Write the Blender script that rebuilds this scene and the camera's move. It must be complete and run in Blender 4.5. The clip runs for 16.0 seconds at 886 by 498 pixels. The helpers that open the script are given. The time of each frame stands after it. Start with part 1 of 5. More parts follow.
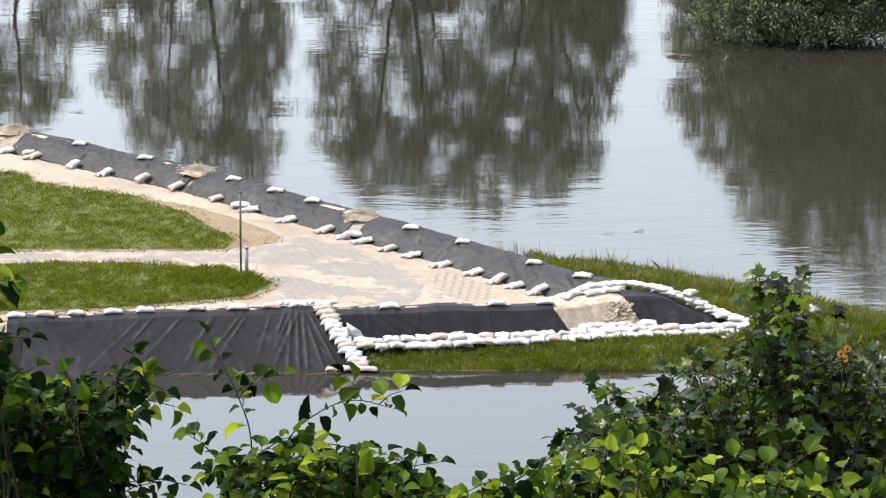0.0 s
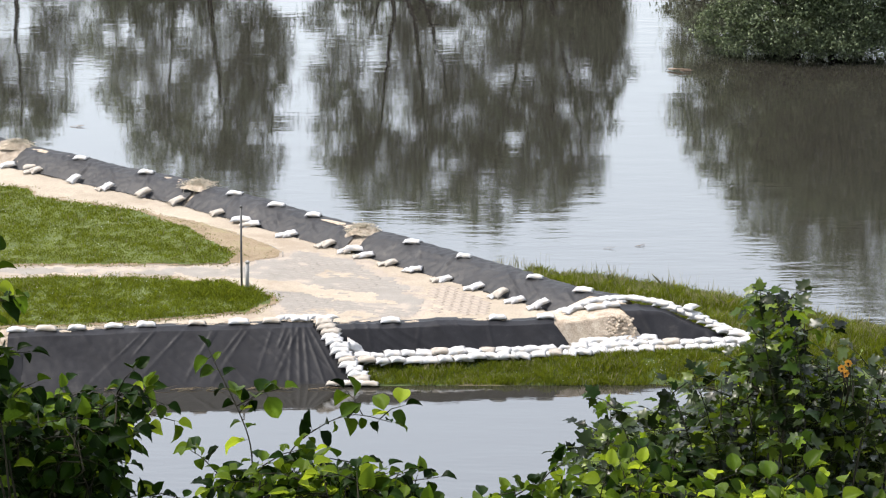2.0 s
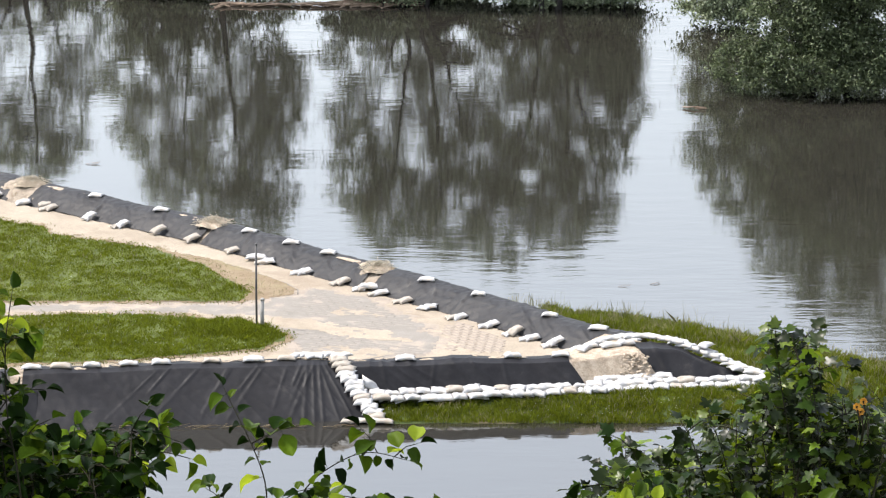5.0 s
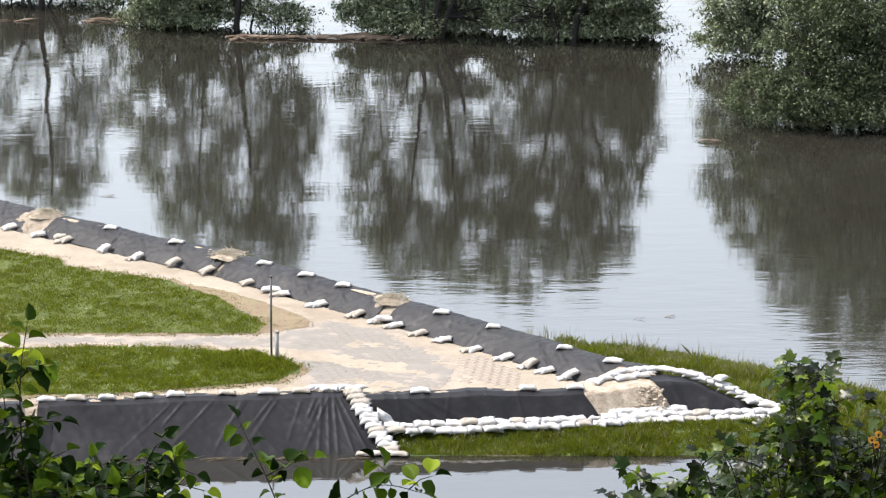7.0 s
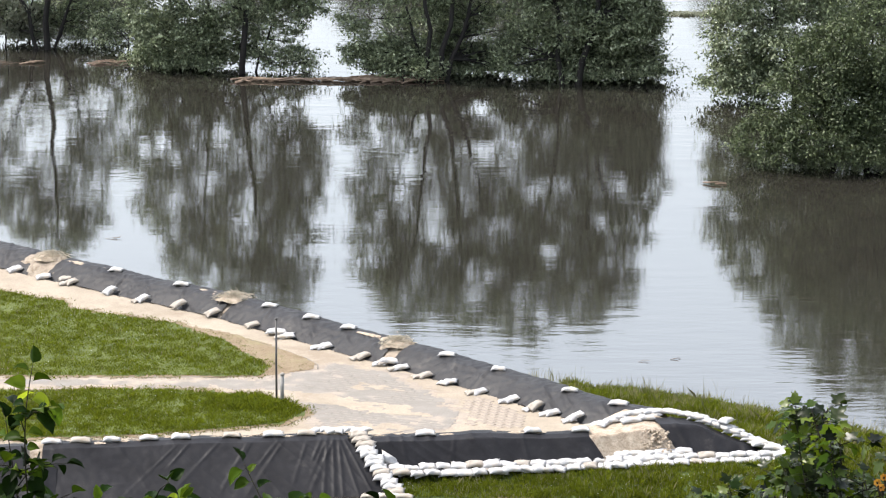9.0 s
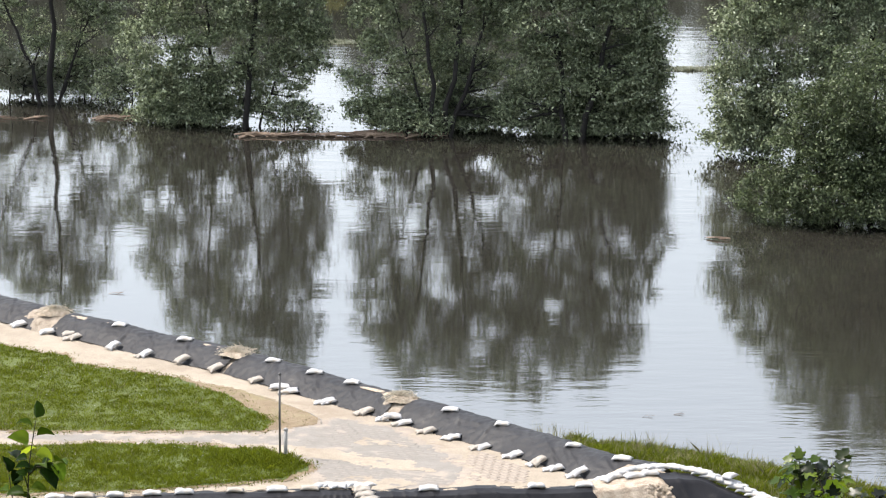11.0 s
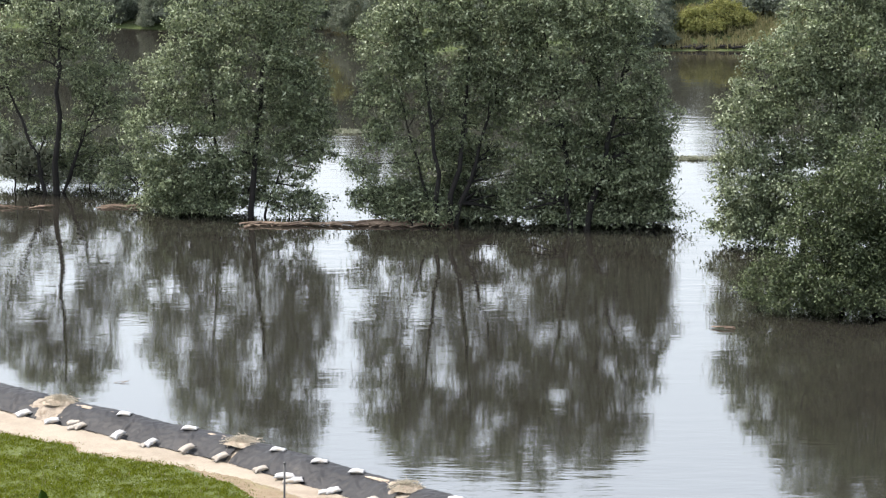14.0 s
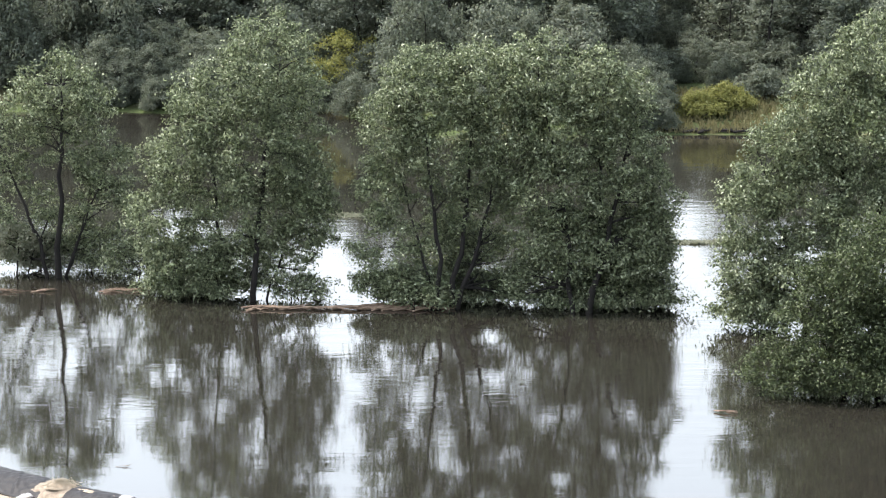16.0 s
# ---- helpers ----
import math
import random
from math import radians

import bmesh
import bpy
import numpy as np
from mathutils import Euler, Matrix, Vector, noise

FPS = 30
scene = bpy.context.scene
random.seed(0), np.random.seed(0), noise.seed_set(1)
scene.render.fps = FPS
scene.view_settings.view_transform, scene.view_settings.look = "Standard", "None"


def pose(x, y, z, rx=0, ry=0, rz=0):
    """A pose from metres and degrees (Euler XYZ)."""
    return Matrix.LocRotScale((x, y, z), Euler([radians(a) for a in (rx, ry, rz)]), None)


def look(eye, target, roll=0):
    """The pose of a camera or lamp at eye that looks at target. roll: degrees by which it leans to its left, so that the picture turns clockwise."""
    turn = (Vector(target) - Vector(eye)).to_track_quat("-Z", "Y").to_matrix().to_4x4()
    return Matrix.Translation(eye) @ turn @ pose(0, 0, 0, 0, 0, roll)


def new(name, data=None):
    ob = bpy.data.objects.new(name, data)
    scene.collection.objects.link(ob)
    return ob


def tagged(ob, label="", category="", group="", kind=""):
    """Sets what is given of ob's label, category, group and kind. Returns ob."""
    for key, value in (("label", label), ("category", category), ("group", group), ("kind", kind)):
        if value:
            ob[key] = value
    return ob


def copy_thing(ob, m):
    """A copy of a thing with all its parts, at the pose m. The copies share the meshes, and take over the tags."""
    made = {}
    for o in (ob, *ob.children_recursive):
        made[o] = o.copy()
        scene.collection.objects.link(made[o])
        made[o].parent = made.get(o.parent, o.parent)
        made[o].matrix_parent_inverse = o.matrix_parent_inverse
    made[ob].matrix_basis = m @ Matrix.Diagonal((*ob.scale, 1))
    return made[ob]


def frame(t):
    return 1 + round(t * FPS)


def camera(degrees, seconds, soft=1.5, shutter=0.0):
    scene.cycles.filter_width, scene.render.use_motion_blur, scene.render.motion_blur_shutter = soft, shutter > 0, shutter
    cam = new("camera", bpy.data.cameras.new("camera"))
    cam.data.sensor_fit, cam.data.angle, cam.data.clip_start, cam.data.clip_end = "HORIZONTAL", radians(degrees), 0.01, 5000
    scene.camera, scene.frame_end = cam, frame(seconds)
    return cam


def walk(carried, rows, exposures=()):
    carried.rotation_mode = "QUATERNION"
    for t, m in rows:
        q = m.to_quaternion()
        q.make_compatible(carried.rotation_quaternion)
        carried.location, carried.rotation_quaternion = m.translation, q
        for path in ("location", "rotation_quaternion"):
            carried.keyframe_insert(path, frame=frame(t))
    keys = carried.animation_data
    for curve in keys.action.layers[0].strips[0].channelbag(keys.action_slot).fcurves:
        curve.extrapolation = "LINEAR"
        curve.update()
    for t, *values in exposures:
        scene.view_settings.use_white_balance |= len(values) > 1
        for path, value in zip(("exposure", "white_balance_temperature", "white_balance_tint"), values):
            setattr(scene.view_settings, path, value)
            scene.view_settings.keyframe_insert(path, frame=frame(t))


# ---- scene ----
import collections

cam = camera(13.24, 16.0, soft=1.2)
PATH = [
    (0.0, pose(0, 0, 27, 74.591, 0, -0.555)),
    (0.5, pose(0, 0, 27, 74.639, 0, -0.581)),
    (1.0, pose(0, 0, 27, 74.682, 0, -0.577)),
    (1.5, pose(0, 0, 27, 74.747, 0, -0.580)),
    (2.0, pose(0, 0, 27, 74.810, 0, -0.544)),
    (2.5, pose(0, 0, 27, 74.873, 0, -0.534)),
    (3.0, pose(0, 0, 27, 74.938, 0, -0.510)),
    (3.5, pose(0, 0, 27, 75.016, 0, -0.496)),
    (6.0, pose(0, 0, 27, 75.633, 0, -0.147)),
    (6.5, pose(0, 0, 27, 75.747, 0, -0.092)),
    (7.0, pose(0, 0, 27, 75.864, 0, -0.080)),
    (7.5, pose(0, 0, 27, 75.954, 0, -0.066)),
    (8.0, pose(0, 0, 27, 76.097, 0, -0.031)),
    (8.5, pose(0, 0, 27, 76.252, 0, 0.000)),
    (9.0, pose(0, 0, 27, 76.500, 0, 0.000)),
    (11.5, pose(0, 0, 27, 77.495, 0, 0.071)),
    (12.0, pose(0, 0, 27, 77.676, 0, 0.083)),
    (12.5, pose(0, 0, 27, 77.908, 0, 0.096)),
    (13.0, pose(0, 0, 27, 78.157, 0, 0.111)),
    (13.5, pose(0, 0, 27, 78.407, 0, 0.123)),
    (14.0, pose(0, 0, 27, 78.665, 0, 0.132)),
    (14.5, pose(0, 0, 27, 78.904, 0, 0.157)),
    (15.0, pose(0, 0, 27, 79.218, 0, 0.146)),
    (15.5, pose(0, 0, 27, 79.601, 0, 0.155)),
    (16.0, pose(0, 0, 27, 79.925, 0, 0.163)),
]
walk(cam, PATH, [(0.0, 0.70, 6600, 12), (9.0, 0.70, 6600, 12), (15.0, 0.73, 6600, 12), (16.0, 0.92, 6600, 12)])

# ---- light ----
SUN_AZ, SUN_EL = -74.0, 60.0          # degrees from +y towards +x; above the horizon
world = bpy.data.worlds.new("hazy_day")
scene.world = world
world.use_nodes = True
wn, wl = world.node_tree.nodes, world.node_tree.links
wn.clear()
sky = wn.new("ShaderNodeTexSky")
sky.sky_type, sky.sun_disc = "NISHITA", False
sky.sun_elevation, sky.sun_rotation = radians(SUN_EL), radians(SUN_AZ)
sky.air_density, sky.dust_density, sky.ozone_density = 1.3, 1.6, 1.0
pale = wn.new("ShaderNodeHueSaturation")
pale.inputs["Saturation"].default_value = 0.46
back = wn.new("ShaderNodeBackground")
back.inputs["Strength"].default_value = 0.287
wout = wn.new("ShaderNodeOutputWorld")
wl.new(sky.outputs[0], pale.inputs["Color"])
wl.new(pale.outputs[0], back.inputs["Color"])
wl.new(back.outputs[0], wout.inputs["Surface"])
sun_data = bpy.data.lights.new("sun", "SUN")
sun_data.energy, sun_data.angle, sun_data.color = 4.2, radians(0.8), (1.0, 0.95, 0.88)
sun = new("sun", sun_data)
az, el = radians(SUN_AZ), radians(SUN_EL)
sun.matrix_world = look((60 * math.sin(az) * math.cos(el), 60 * math.cos(az) * math.cos(el), 60 * math.sin(el)), (0, 0, 0))


# ---- materials ----
def material(name):
    m = bpy.data.materials.new(name)
    m.use_nodes = True
    nt = m.node_tree
    b = nt.nodes["Principled BSDF"]
    return m, nt, b


def noise_node(nt, scale, detail=4, rough=0.6, coord="Object", stretch=(1, 1, 1)):
    tc = nt.nodes.new("ShaderNodeTexCoord")
    mp = nt.nodes.new("ShaderNodeMapping")
    mp.inputs["Scale"].default_value = stretch
    n = nt.nodes.new("ShaderNodeTexNoise")
    n.inputs["Scale"].default_value, n.inputs["Detail"].default_value, n.inputs["Roughness"].default_value = scale, detail, rough
    nt.links.new(tc.outputs[coord], mp.inputs["Vector"])
    nt.links.new(mp.outputs[0], n.inputs["Vector"])
    return n.outputs["Fac"]


def ramp_node(nt, fac, stops):
    r = nt.nodes.new("ShaderNodeValToRGB")
    while len(r.color_ramp.elements) < len(stops):
        r.color_ramp.elements.new(0.5)
    for e, (p, c) in zip(r.color_ramp.elements, stops):
        e.position, e.color = p, (*c, 1)
    nt.links.new(fac, r.inputs["Fac"])
    return r.outputs["Color"]


def mix_node(nt, a, b, fac, mode="MIX"):
    m = nt.nodes.new("ShaderNodeMix")
    m.data_type, m.blend_type = "RGBA", mode
    if isinstance(fac, float):
        m.inputs["Factor"].default_value = fac
    else:
        nt.links.new(fac, m.inputs["Factor"])
    for sock, v in ((m.inputs[6], a), (m.inputs[7], b)):
        if isinstance(v, tuple):
            sock.default_value = (*v, 1)
        else:
            nt.links.new(v, sock)
    return m.outputs[2]


def bump_node(nt, b, height, strength, distance):
    n = nt.nodes.new("ShaderNodeBump")
    n.inputs["Strength"].default_value, n.inputs["Distance"].default_value = strength, distance
    nt.links.new(height, n.inputs["Height"])
    nt.links.new(n.outputs[0], b.inputs["Normal"])


def surface(name, dark, light, scale, grain, rough=0.9, bump=0.4, dist=0.01, stain=None, stain_scale=0.6, coord="Object", stretch=(1, 1, 1), gloss=0.3):
    """A matt surface: a mottle between two colours, a finer grain, stains and relief."""
    m, nt, b = material(name)
    col = ramp_node(nt, noise_node(nt, scale, 5, 0.65, coord, stretch), [(0.3, dark), (0.7, light)])
    fine = noise_node(nt, grain, 3, 0.7, coord)
    col = mix_node(nt, col, ramp_node(nt, fine, [(0.3, (0.55, 0.55, 0.55)), (0.7, (1.0, 1.0, 1.0))]), 0.6, "MULTIPLY")
    if stain:
        f = nt.nodes.new("ShaderNodeMapRange")
        f.inputs["From Min"].default_value, f.inputs["From Max"].default_value = 0.52, 0.68
        nt.links.new(noise_node(nt, stain_scale, 6, 0.7, coord), f.inputs["Value"])
        col = mix_node(nt, col, stain, f.outputs[0])
    nt.links.new(col, b.inputs["Base Color"])
    b.inputs["Roughness"].default_value = rough
    b.inputs["Specular IOR Level"].default_value = gloss
    bump_node(nt, b, fine, bump, dist)
    return m


def leaf_material(name, dark, light, through_col, share=0.4, rough=0.5, coat=0.3, few=None):
    """Leaves: reflecting and letting light through, each of its own tone."""
    m, nt, b = material(name)
    g = nt.nodes.new("ShaderNodeNewGeometry")
    oi = nt.nodes.new("ShaderNodeObjectInfo")
    add = nt.nodes.new("ShaderNodeMath")
    add.operation = "ADD"
    nt.links.new(g.outputs["Random Per Island"], add.inputs[0])
    nt.links.new(oi.outputs["Random"], add.inputs[1])
    fr = nt.nodes.new("ShaderNodeMath")
    fr.operation = "FRACT"
    nt.links.new(add.outputs[0], fr.inputs[0])
    col = ramp_node(nt, fr.outputs[0], [(0.0, dark), (0.82, light), (1.0, few)] if few else [(0.0, dark), (1.0, light)])
    # Patchy leaf tone; its dark end is deepened to paint shade between sprays.
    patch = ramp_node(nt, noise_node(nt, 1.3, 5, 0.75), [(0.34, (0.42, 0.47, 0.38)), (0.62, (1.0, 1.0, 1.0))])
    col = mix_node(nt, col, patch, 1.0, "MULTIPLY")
    nt.links.new(col, b.inputs["Base Color"])
    b.inputs["Roughness"].default_value = rough
    b.inputs["Specular IOR Level"].default_value = coat
    tr = nt.nodes.new("ShaderNodeBsdfTranslucent")
    glow = ramp_node(nt, fr.outputs[0], [(0.0, dark), (0.62, light), (0.92, through_col)] if few else [(0.0, light), (1.0, through_col)])
    nt.links.new(glow, tr.inputs["Color"])
    mx = nt.nodes.new("ShaderNodeMixShader")
    mx.inputs[0].default_value = share
    nt.links.new(b.outputs[0], mx.inputs[1])
    nt.links.new(tr.outputs[0], mx.inputs[2])
    nt.links.new(mx.outputs[0], nt.nodes["Material Output"].inputs["Surface"])
    return m


MAT_GROUND = surface("grassy_soil", (0.035, 0.05, 0.016), (0.075, 0.105, 0.03), 1.2, 25, bump=0.8, dist=0.03, stain=(0.11, 0.09, 0.05), stain_scale=0.25)
MAT_LAWN = surface("lawn_soil", (0.055, 0.073, 0.017), (0.10, 0.122, 0.026), 1.5, 30, bump=0.8, dist=0.03)
MAT_SAND = surface("pale_sand", (0.246, 0.206, 0.155), (0.332, 0.286, 0.222), 0.9, 22, bump=0.6, dist=0.015, stain=(0.20, 0.162, 0.12), stain_scale=0.8)
MAT_FILL = surface("loose_fill", (0.21, 0.17, 0.125), (0.41, 0.35, 0.28), 5.0, 24, bump=1.0, dist=0.05, stain=(0.15, 0.11, 0.07), stain_scale=4.0)
MAT_MOUND = surface("bare_sandy_soil", (0.36, 0.29, 0.215), (0.56, 0.475, 0.375), 5.0, 24, bump=1.0, dist=0.06, stain=(0.22, 0.165, 0.115), stain_scale=4.0)
MAT_STRAWHEAP = surface("pale_straw", (0.30, 0.26, 0.19), (0.5, 0.45, 0.35), 6.0, 40, bump=0.5, dist=0.01)
MAT_STRAW = surface("dry_verge", (0.155, 0.112, 0.065), (0.23, 0.178, 0.115), 2.5, 30, bump=0.8, dist=0.02, stain=(0.17, 0.15, 0.075), stain_scale=1.2)
MAT_PAVE = surface("grey_concrete_paver", (0.168, 0.153, 0.133), (0.235, 0.216, 0.19), 1.4, 40, bump=0.3, dist=0.005, stain=(0.29, 0.24, 0.188), stain_scale=0.7)
MAT_PAVE_SANDY = surface("sandy_paving", (0.215, 0.18, 0.145), (0.29, 0.25, 0.205), 1.6, 30, bump=0.4, dist=0.008, stain=(0.31, 0.26, 0.205), stain_scale=0.9)
MAT_BAG = surface("white_woven_bag", (0.38, 0.377, 0.372), (0.47, 0.467, 0.465), 3.0, 60, rough=0.75, bump=0.3, dist=0.004, stain=(0.38, 0.33, 0.26), stain_scale=2.2)
MAT_BAG_OLD = surface("sandy_woven_bag", (0.29, 0.255, 0.21), (0.40, 0.37, 0.33), 4.0, 60, rough=0.8, bump=0.3, dist=0.004, stain=(0.28, 0.22, 0.15), stain_scale=2.0)
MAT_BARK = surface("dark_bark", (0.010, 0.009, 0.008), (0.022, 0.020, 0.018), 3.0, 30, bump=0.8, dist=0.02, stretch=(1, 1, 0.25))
MAT_DRIFT = surface("driftwood", (0.17, 0.12, 0.085), (0.33, 0.25, 0.185), 4.0, 30, bump=0.8, dist=0.02)
MAT_STEEL = surface("dull_steel", (0.05, 0.05, 0.05), (0.12, 0.115, 0.11), 6.0, 60, rough=0.5, bump=0.2, dist=0.002)
MAT_ZINC = surface("weathered_post", (0.2, 0.2, 0.19), (0.32, 0.31, 0.29), 6.0, 60, rough=0.6, bump=0.2, dist=0.002)
MAT_STEM = surface("green_brown_stem", (0.008, 0.007, 0.005), (0.022, 0.02, 0.011), 9.0, 80, rough=0.7, bump=0.4, dist=0.002, gloss=0.08)


def tarp_material(name, base, worn, dusty, creased):
    m, nt, b = material(name)
    dust = ramp_node(nt, noise_node(nt, 1.1, 8, 0.75), [(0.40, base), (0.60, worn), (0.78, dusty)])
    weave = noise_node(nt, 55, 2, 0.6)
    nt.links.new(mix_node(nt, dust, ramp_node(nt, weave, [(0.3, (0.7, 0.7, 0.7)), (0.7, (1, 1, 1))]), 0.5, "MULTIPLY"), b.inputs["Base Color"])
    b.inputs["Roughness"].default_value = 0.5
    b.inputs["Specular IOR Level"].default_value = 0.13
    crease = nt.nodes.new("ShaderNodeMath")
    crease.operation = "SUBTRACT"
    nt.links.new(noise_node(nt, 1.7, 3, 0.55, "Object", (0.7, 0.7, 1.2)), crease.inputs[0])
    crease.inputs[1].default_value = 0.5
    ridge = nt.nodes.new("ShaderNodeMath")
    ridge.operation = "ABSOLUTE"
    nt.links.new(crease.outputs[0], ridge.inputs[0])
    relief = nt.nodes.new("ShaderNodeMath")
    relief.operation = "MULTIPLY_ADD"
    nt.links.new(noise_node(nt, 9, 5, 0.6), relief.inputs[0])
    relief.inputs[1].default_value = 0.2
    nt.links.new(ridge.outputs[0], relief.inputs[2])
    bump_node(nt, b, relief.outputs[0], 0.6, creased)
    return m


def water_material():
    m, nt, b = material("muddy_flood_water")
    nt.links.new(ramp_node(nt, noise_node(nt, 0.03, 3), [(0.3, (0.0155, 0.0145, 0.0116)), (0.7, (0.021, 0.0196, 0.0158))]), b.inputs["Base Color"])
    b.inputs["Roughness"].default_value = 0.035
    b.inputs["IOR"].default_value = 1.46
    b.inputs["Specular IOR Level"].default_value = 1.0
    slow = noise_node(nt, 0.9, 2, 0.5, "Object", (0.4, 1.3, 1))
    fine = noise_node(nt, 4.6, 2, 0.5, "Object", (0.36, 1.15, 1))
    calm = nt.nodes.new("ShaderNodeMapRange")
    calm.inputs["From Min"].default_value, calm.inputs["From Max"].default_value = 0.35, 0.7
    calm.inputs["To Min"].default_value, calm.inputs["To Max"].default_value = 0.15, 1.0
    nt.links.new(noise_node(nt, 0.05, 3, 0.6, "Object", (0.5, 1, 1)), calm.inputs["Value"])
    s1 = nt.nodes.new("ShaderNodeMath")
    s1.operation = "MULTIPLY_ADD"
    nt.links.new(fine, s1.inputs[0])
    s1.inputs[1].default_value = 0.36
    nt.links.new(slow, s1.inputs[2])
    s2 = nt.nodes.new("ShaderNodeMath")
    s2.operation = "MULTIPLY"
    nt.links.new(s1.outputs[0], s2.inputs[0])
    nt.links.new(calm.outputs[0], s2.inputs[1])
    bump_node(nt, b, s2.outputs[0], 1.0, 0.012)
    return m


MAT_TARP = tarp_material("black_geotextile", (0.009, 0.009, 0.0105), (0.016, 0.016, 0.018), (0.05, 0.046, 0.042), 0.025)
MAT_TARP_DUSTY = tarp_material("dusty_geotextile", (0.018, 0.018, 0.0195), (0.031, 0.0305, 0.031), (0.12, 0.108, 0.092), 0.07)
MAT_WATER = water_material()
MAT_GRASS = leaf_material("grass_blade", (0.038, 0.058, 0.004), (0.138, 0.163, 0.012), (0.205, 0.24, 0.013), 0.35, 0.7, 0.1)
MAT_DRYGRASS = leaf_material("dry_grass_blade", (0.15, 0.14, 0.075), (0.27, 0.25, 0.14), (0.27, 0.25, 0.11), 0.3, 0.7, 0.1)
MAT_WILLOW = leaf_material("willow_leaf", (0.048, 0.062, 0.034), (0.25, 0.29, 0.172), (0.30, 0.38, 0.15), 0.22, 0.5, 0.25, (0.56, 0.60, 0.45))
# Greener leaf, also darkened: the tree's shaded near side is in the colour.
MAT_WILLOW_GREEN_SHADED = leaf_material("shaded_green_willow_leaf", (0.03, 0.041, 0.02), (0.105, 0.132, 0.064), (0.14, 0.19, 0.06), 0.22, 0.5, 0.25, (0.23, 0.27, 0.155))
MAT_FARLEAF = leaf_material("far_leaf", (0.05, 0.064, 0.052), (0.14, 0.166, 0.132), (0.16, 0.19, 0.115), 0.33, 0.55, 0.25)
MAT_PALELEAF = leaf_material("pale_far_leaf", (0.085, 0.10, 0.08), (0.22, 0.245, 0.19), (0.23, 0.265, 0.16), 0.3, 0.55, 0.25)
MAT_WEED = leaf_material("pale_weed", (0.16, 0.17, 0.12), (0.3, 0.31, 0.24), (0.3, 0.32, 0.2), 0.3, 0.6, 0.3)
MAT_YELLOWLEAF = leaf_material("yellow_green_leaf", (0.15, 0.16, 0.05), (0.28, 0.28, 0.10), (0.28, 0.29, 0.075), 0.35, 0.6, 0.2)
# Near-black leaf: the shade among the foreground shrubs is put into its colour.
MAT_HAZEL_SHADED = leaf_material("shaded_broad_leaf", (0.003, 0.008, 0.001), (0.0105, 0.026, 0.003), (0.15, 0.23, 0.01), 0.12, 0.42, 0.03, (0.09, 0.145, 0.009))
# Same leaf painted brighter and yellower, standing for the sunlit ones.
MAT_HAZEL_SUNLIT = leaf_material("sunlit_broad_leaf", (0.016, 0.036, 0.003), (0.085, 0.13, 0.009), (0.34, 0.42, 0.025), 0.42, 0.42, 0.07, (0.22, 0.28, 0.018))
MAT_MAPLE = leaf_material("lobed_leaf", (0.003, 0.007, 0.0014), (0.028, 0.046, 0.007), (0.20, 0.28, 0.012), 0.3, 0.32, 0.17, (0.15, 0.20, 0.022))
MAT_CLOVER = leaf_material("clover_flower", (0.5, 0.5, 0.45), (0.65, 0.65, 0.6), (0.6, 0.6, 0.5), 0.3, 0.7, 0.1)
MAT_MAPLE_YOUNG = leaf_material("young_lobed_leaf", (0.012, 0.03, 0.004), (0.05, 0.09, 0.01), (0.34, 0.48, 0.02), 0.45, 0.4, 0.12, (0.16, 0.24, 0.02))
MAT_BLOOM = leaf_material("orange_petal", (0.4, 0.16, 0.02), (0.6, 0.3, 0.05), (0.6, 0.3, 0.03), 0.3, 0.6, 0.2)


# ---- building helpers ----
def mesh_data(name, verts, faces, mat, smooth=True):
    me = bpy.data.meshes.new(name)
    me.from_pydata([tuple(map(float, v)) for v in verts], [], [tuple(map(int, f)) for f in faces])
    me.materials.append(mat)
    if smooth:
        me.shade_smooth()
    return me


def poly_array(name, verts, size, mat, smooth=False):
    """A mesh of many like faces of `size` corners each, from an (n * size, 3) array."""
    me = bpy.data.meshes.new(name)
    n = len(verts) // size
    me.vertices.add(len(verts))
    me.vertices.foreach_set("co", np.ascontiguousarray(verts, dtype=np.float32).ravel())
    me.loops.add(len(verts))
    me.loops.foreach_set("vertex_index", np.arange(len(verts), dtype=np.int32))
    me.polygons.add(n)
    me.polygons.foreach_set("loop_start", np.arange(0, n * size, size, dtype=np.int32))
    me.update(calc_edges=True)
    me.materials.append(mat)
    return me


def child(name, me, parent, label=""):
    ob = new(name, me)
    ob.parent = parent
    if label:
        tagged(ob, label)
    return ob


def part(name, bm, mat, parent, label=""):
    me = bpy.data.meshes.new(name)
    bm.to_mesh(me)
    bm.free()
    me.materials.append(mat)
    me.shade_smooth()
    return child(name, me, parent, label)


def thing(name, place, label, category, group="", kind=""):
    ob = new(name)
    ob.location = place
    return tagged(ob, label, category, group, kind)


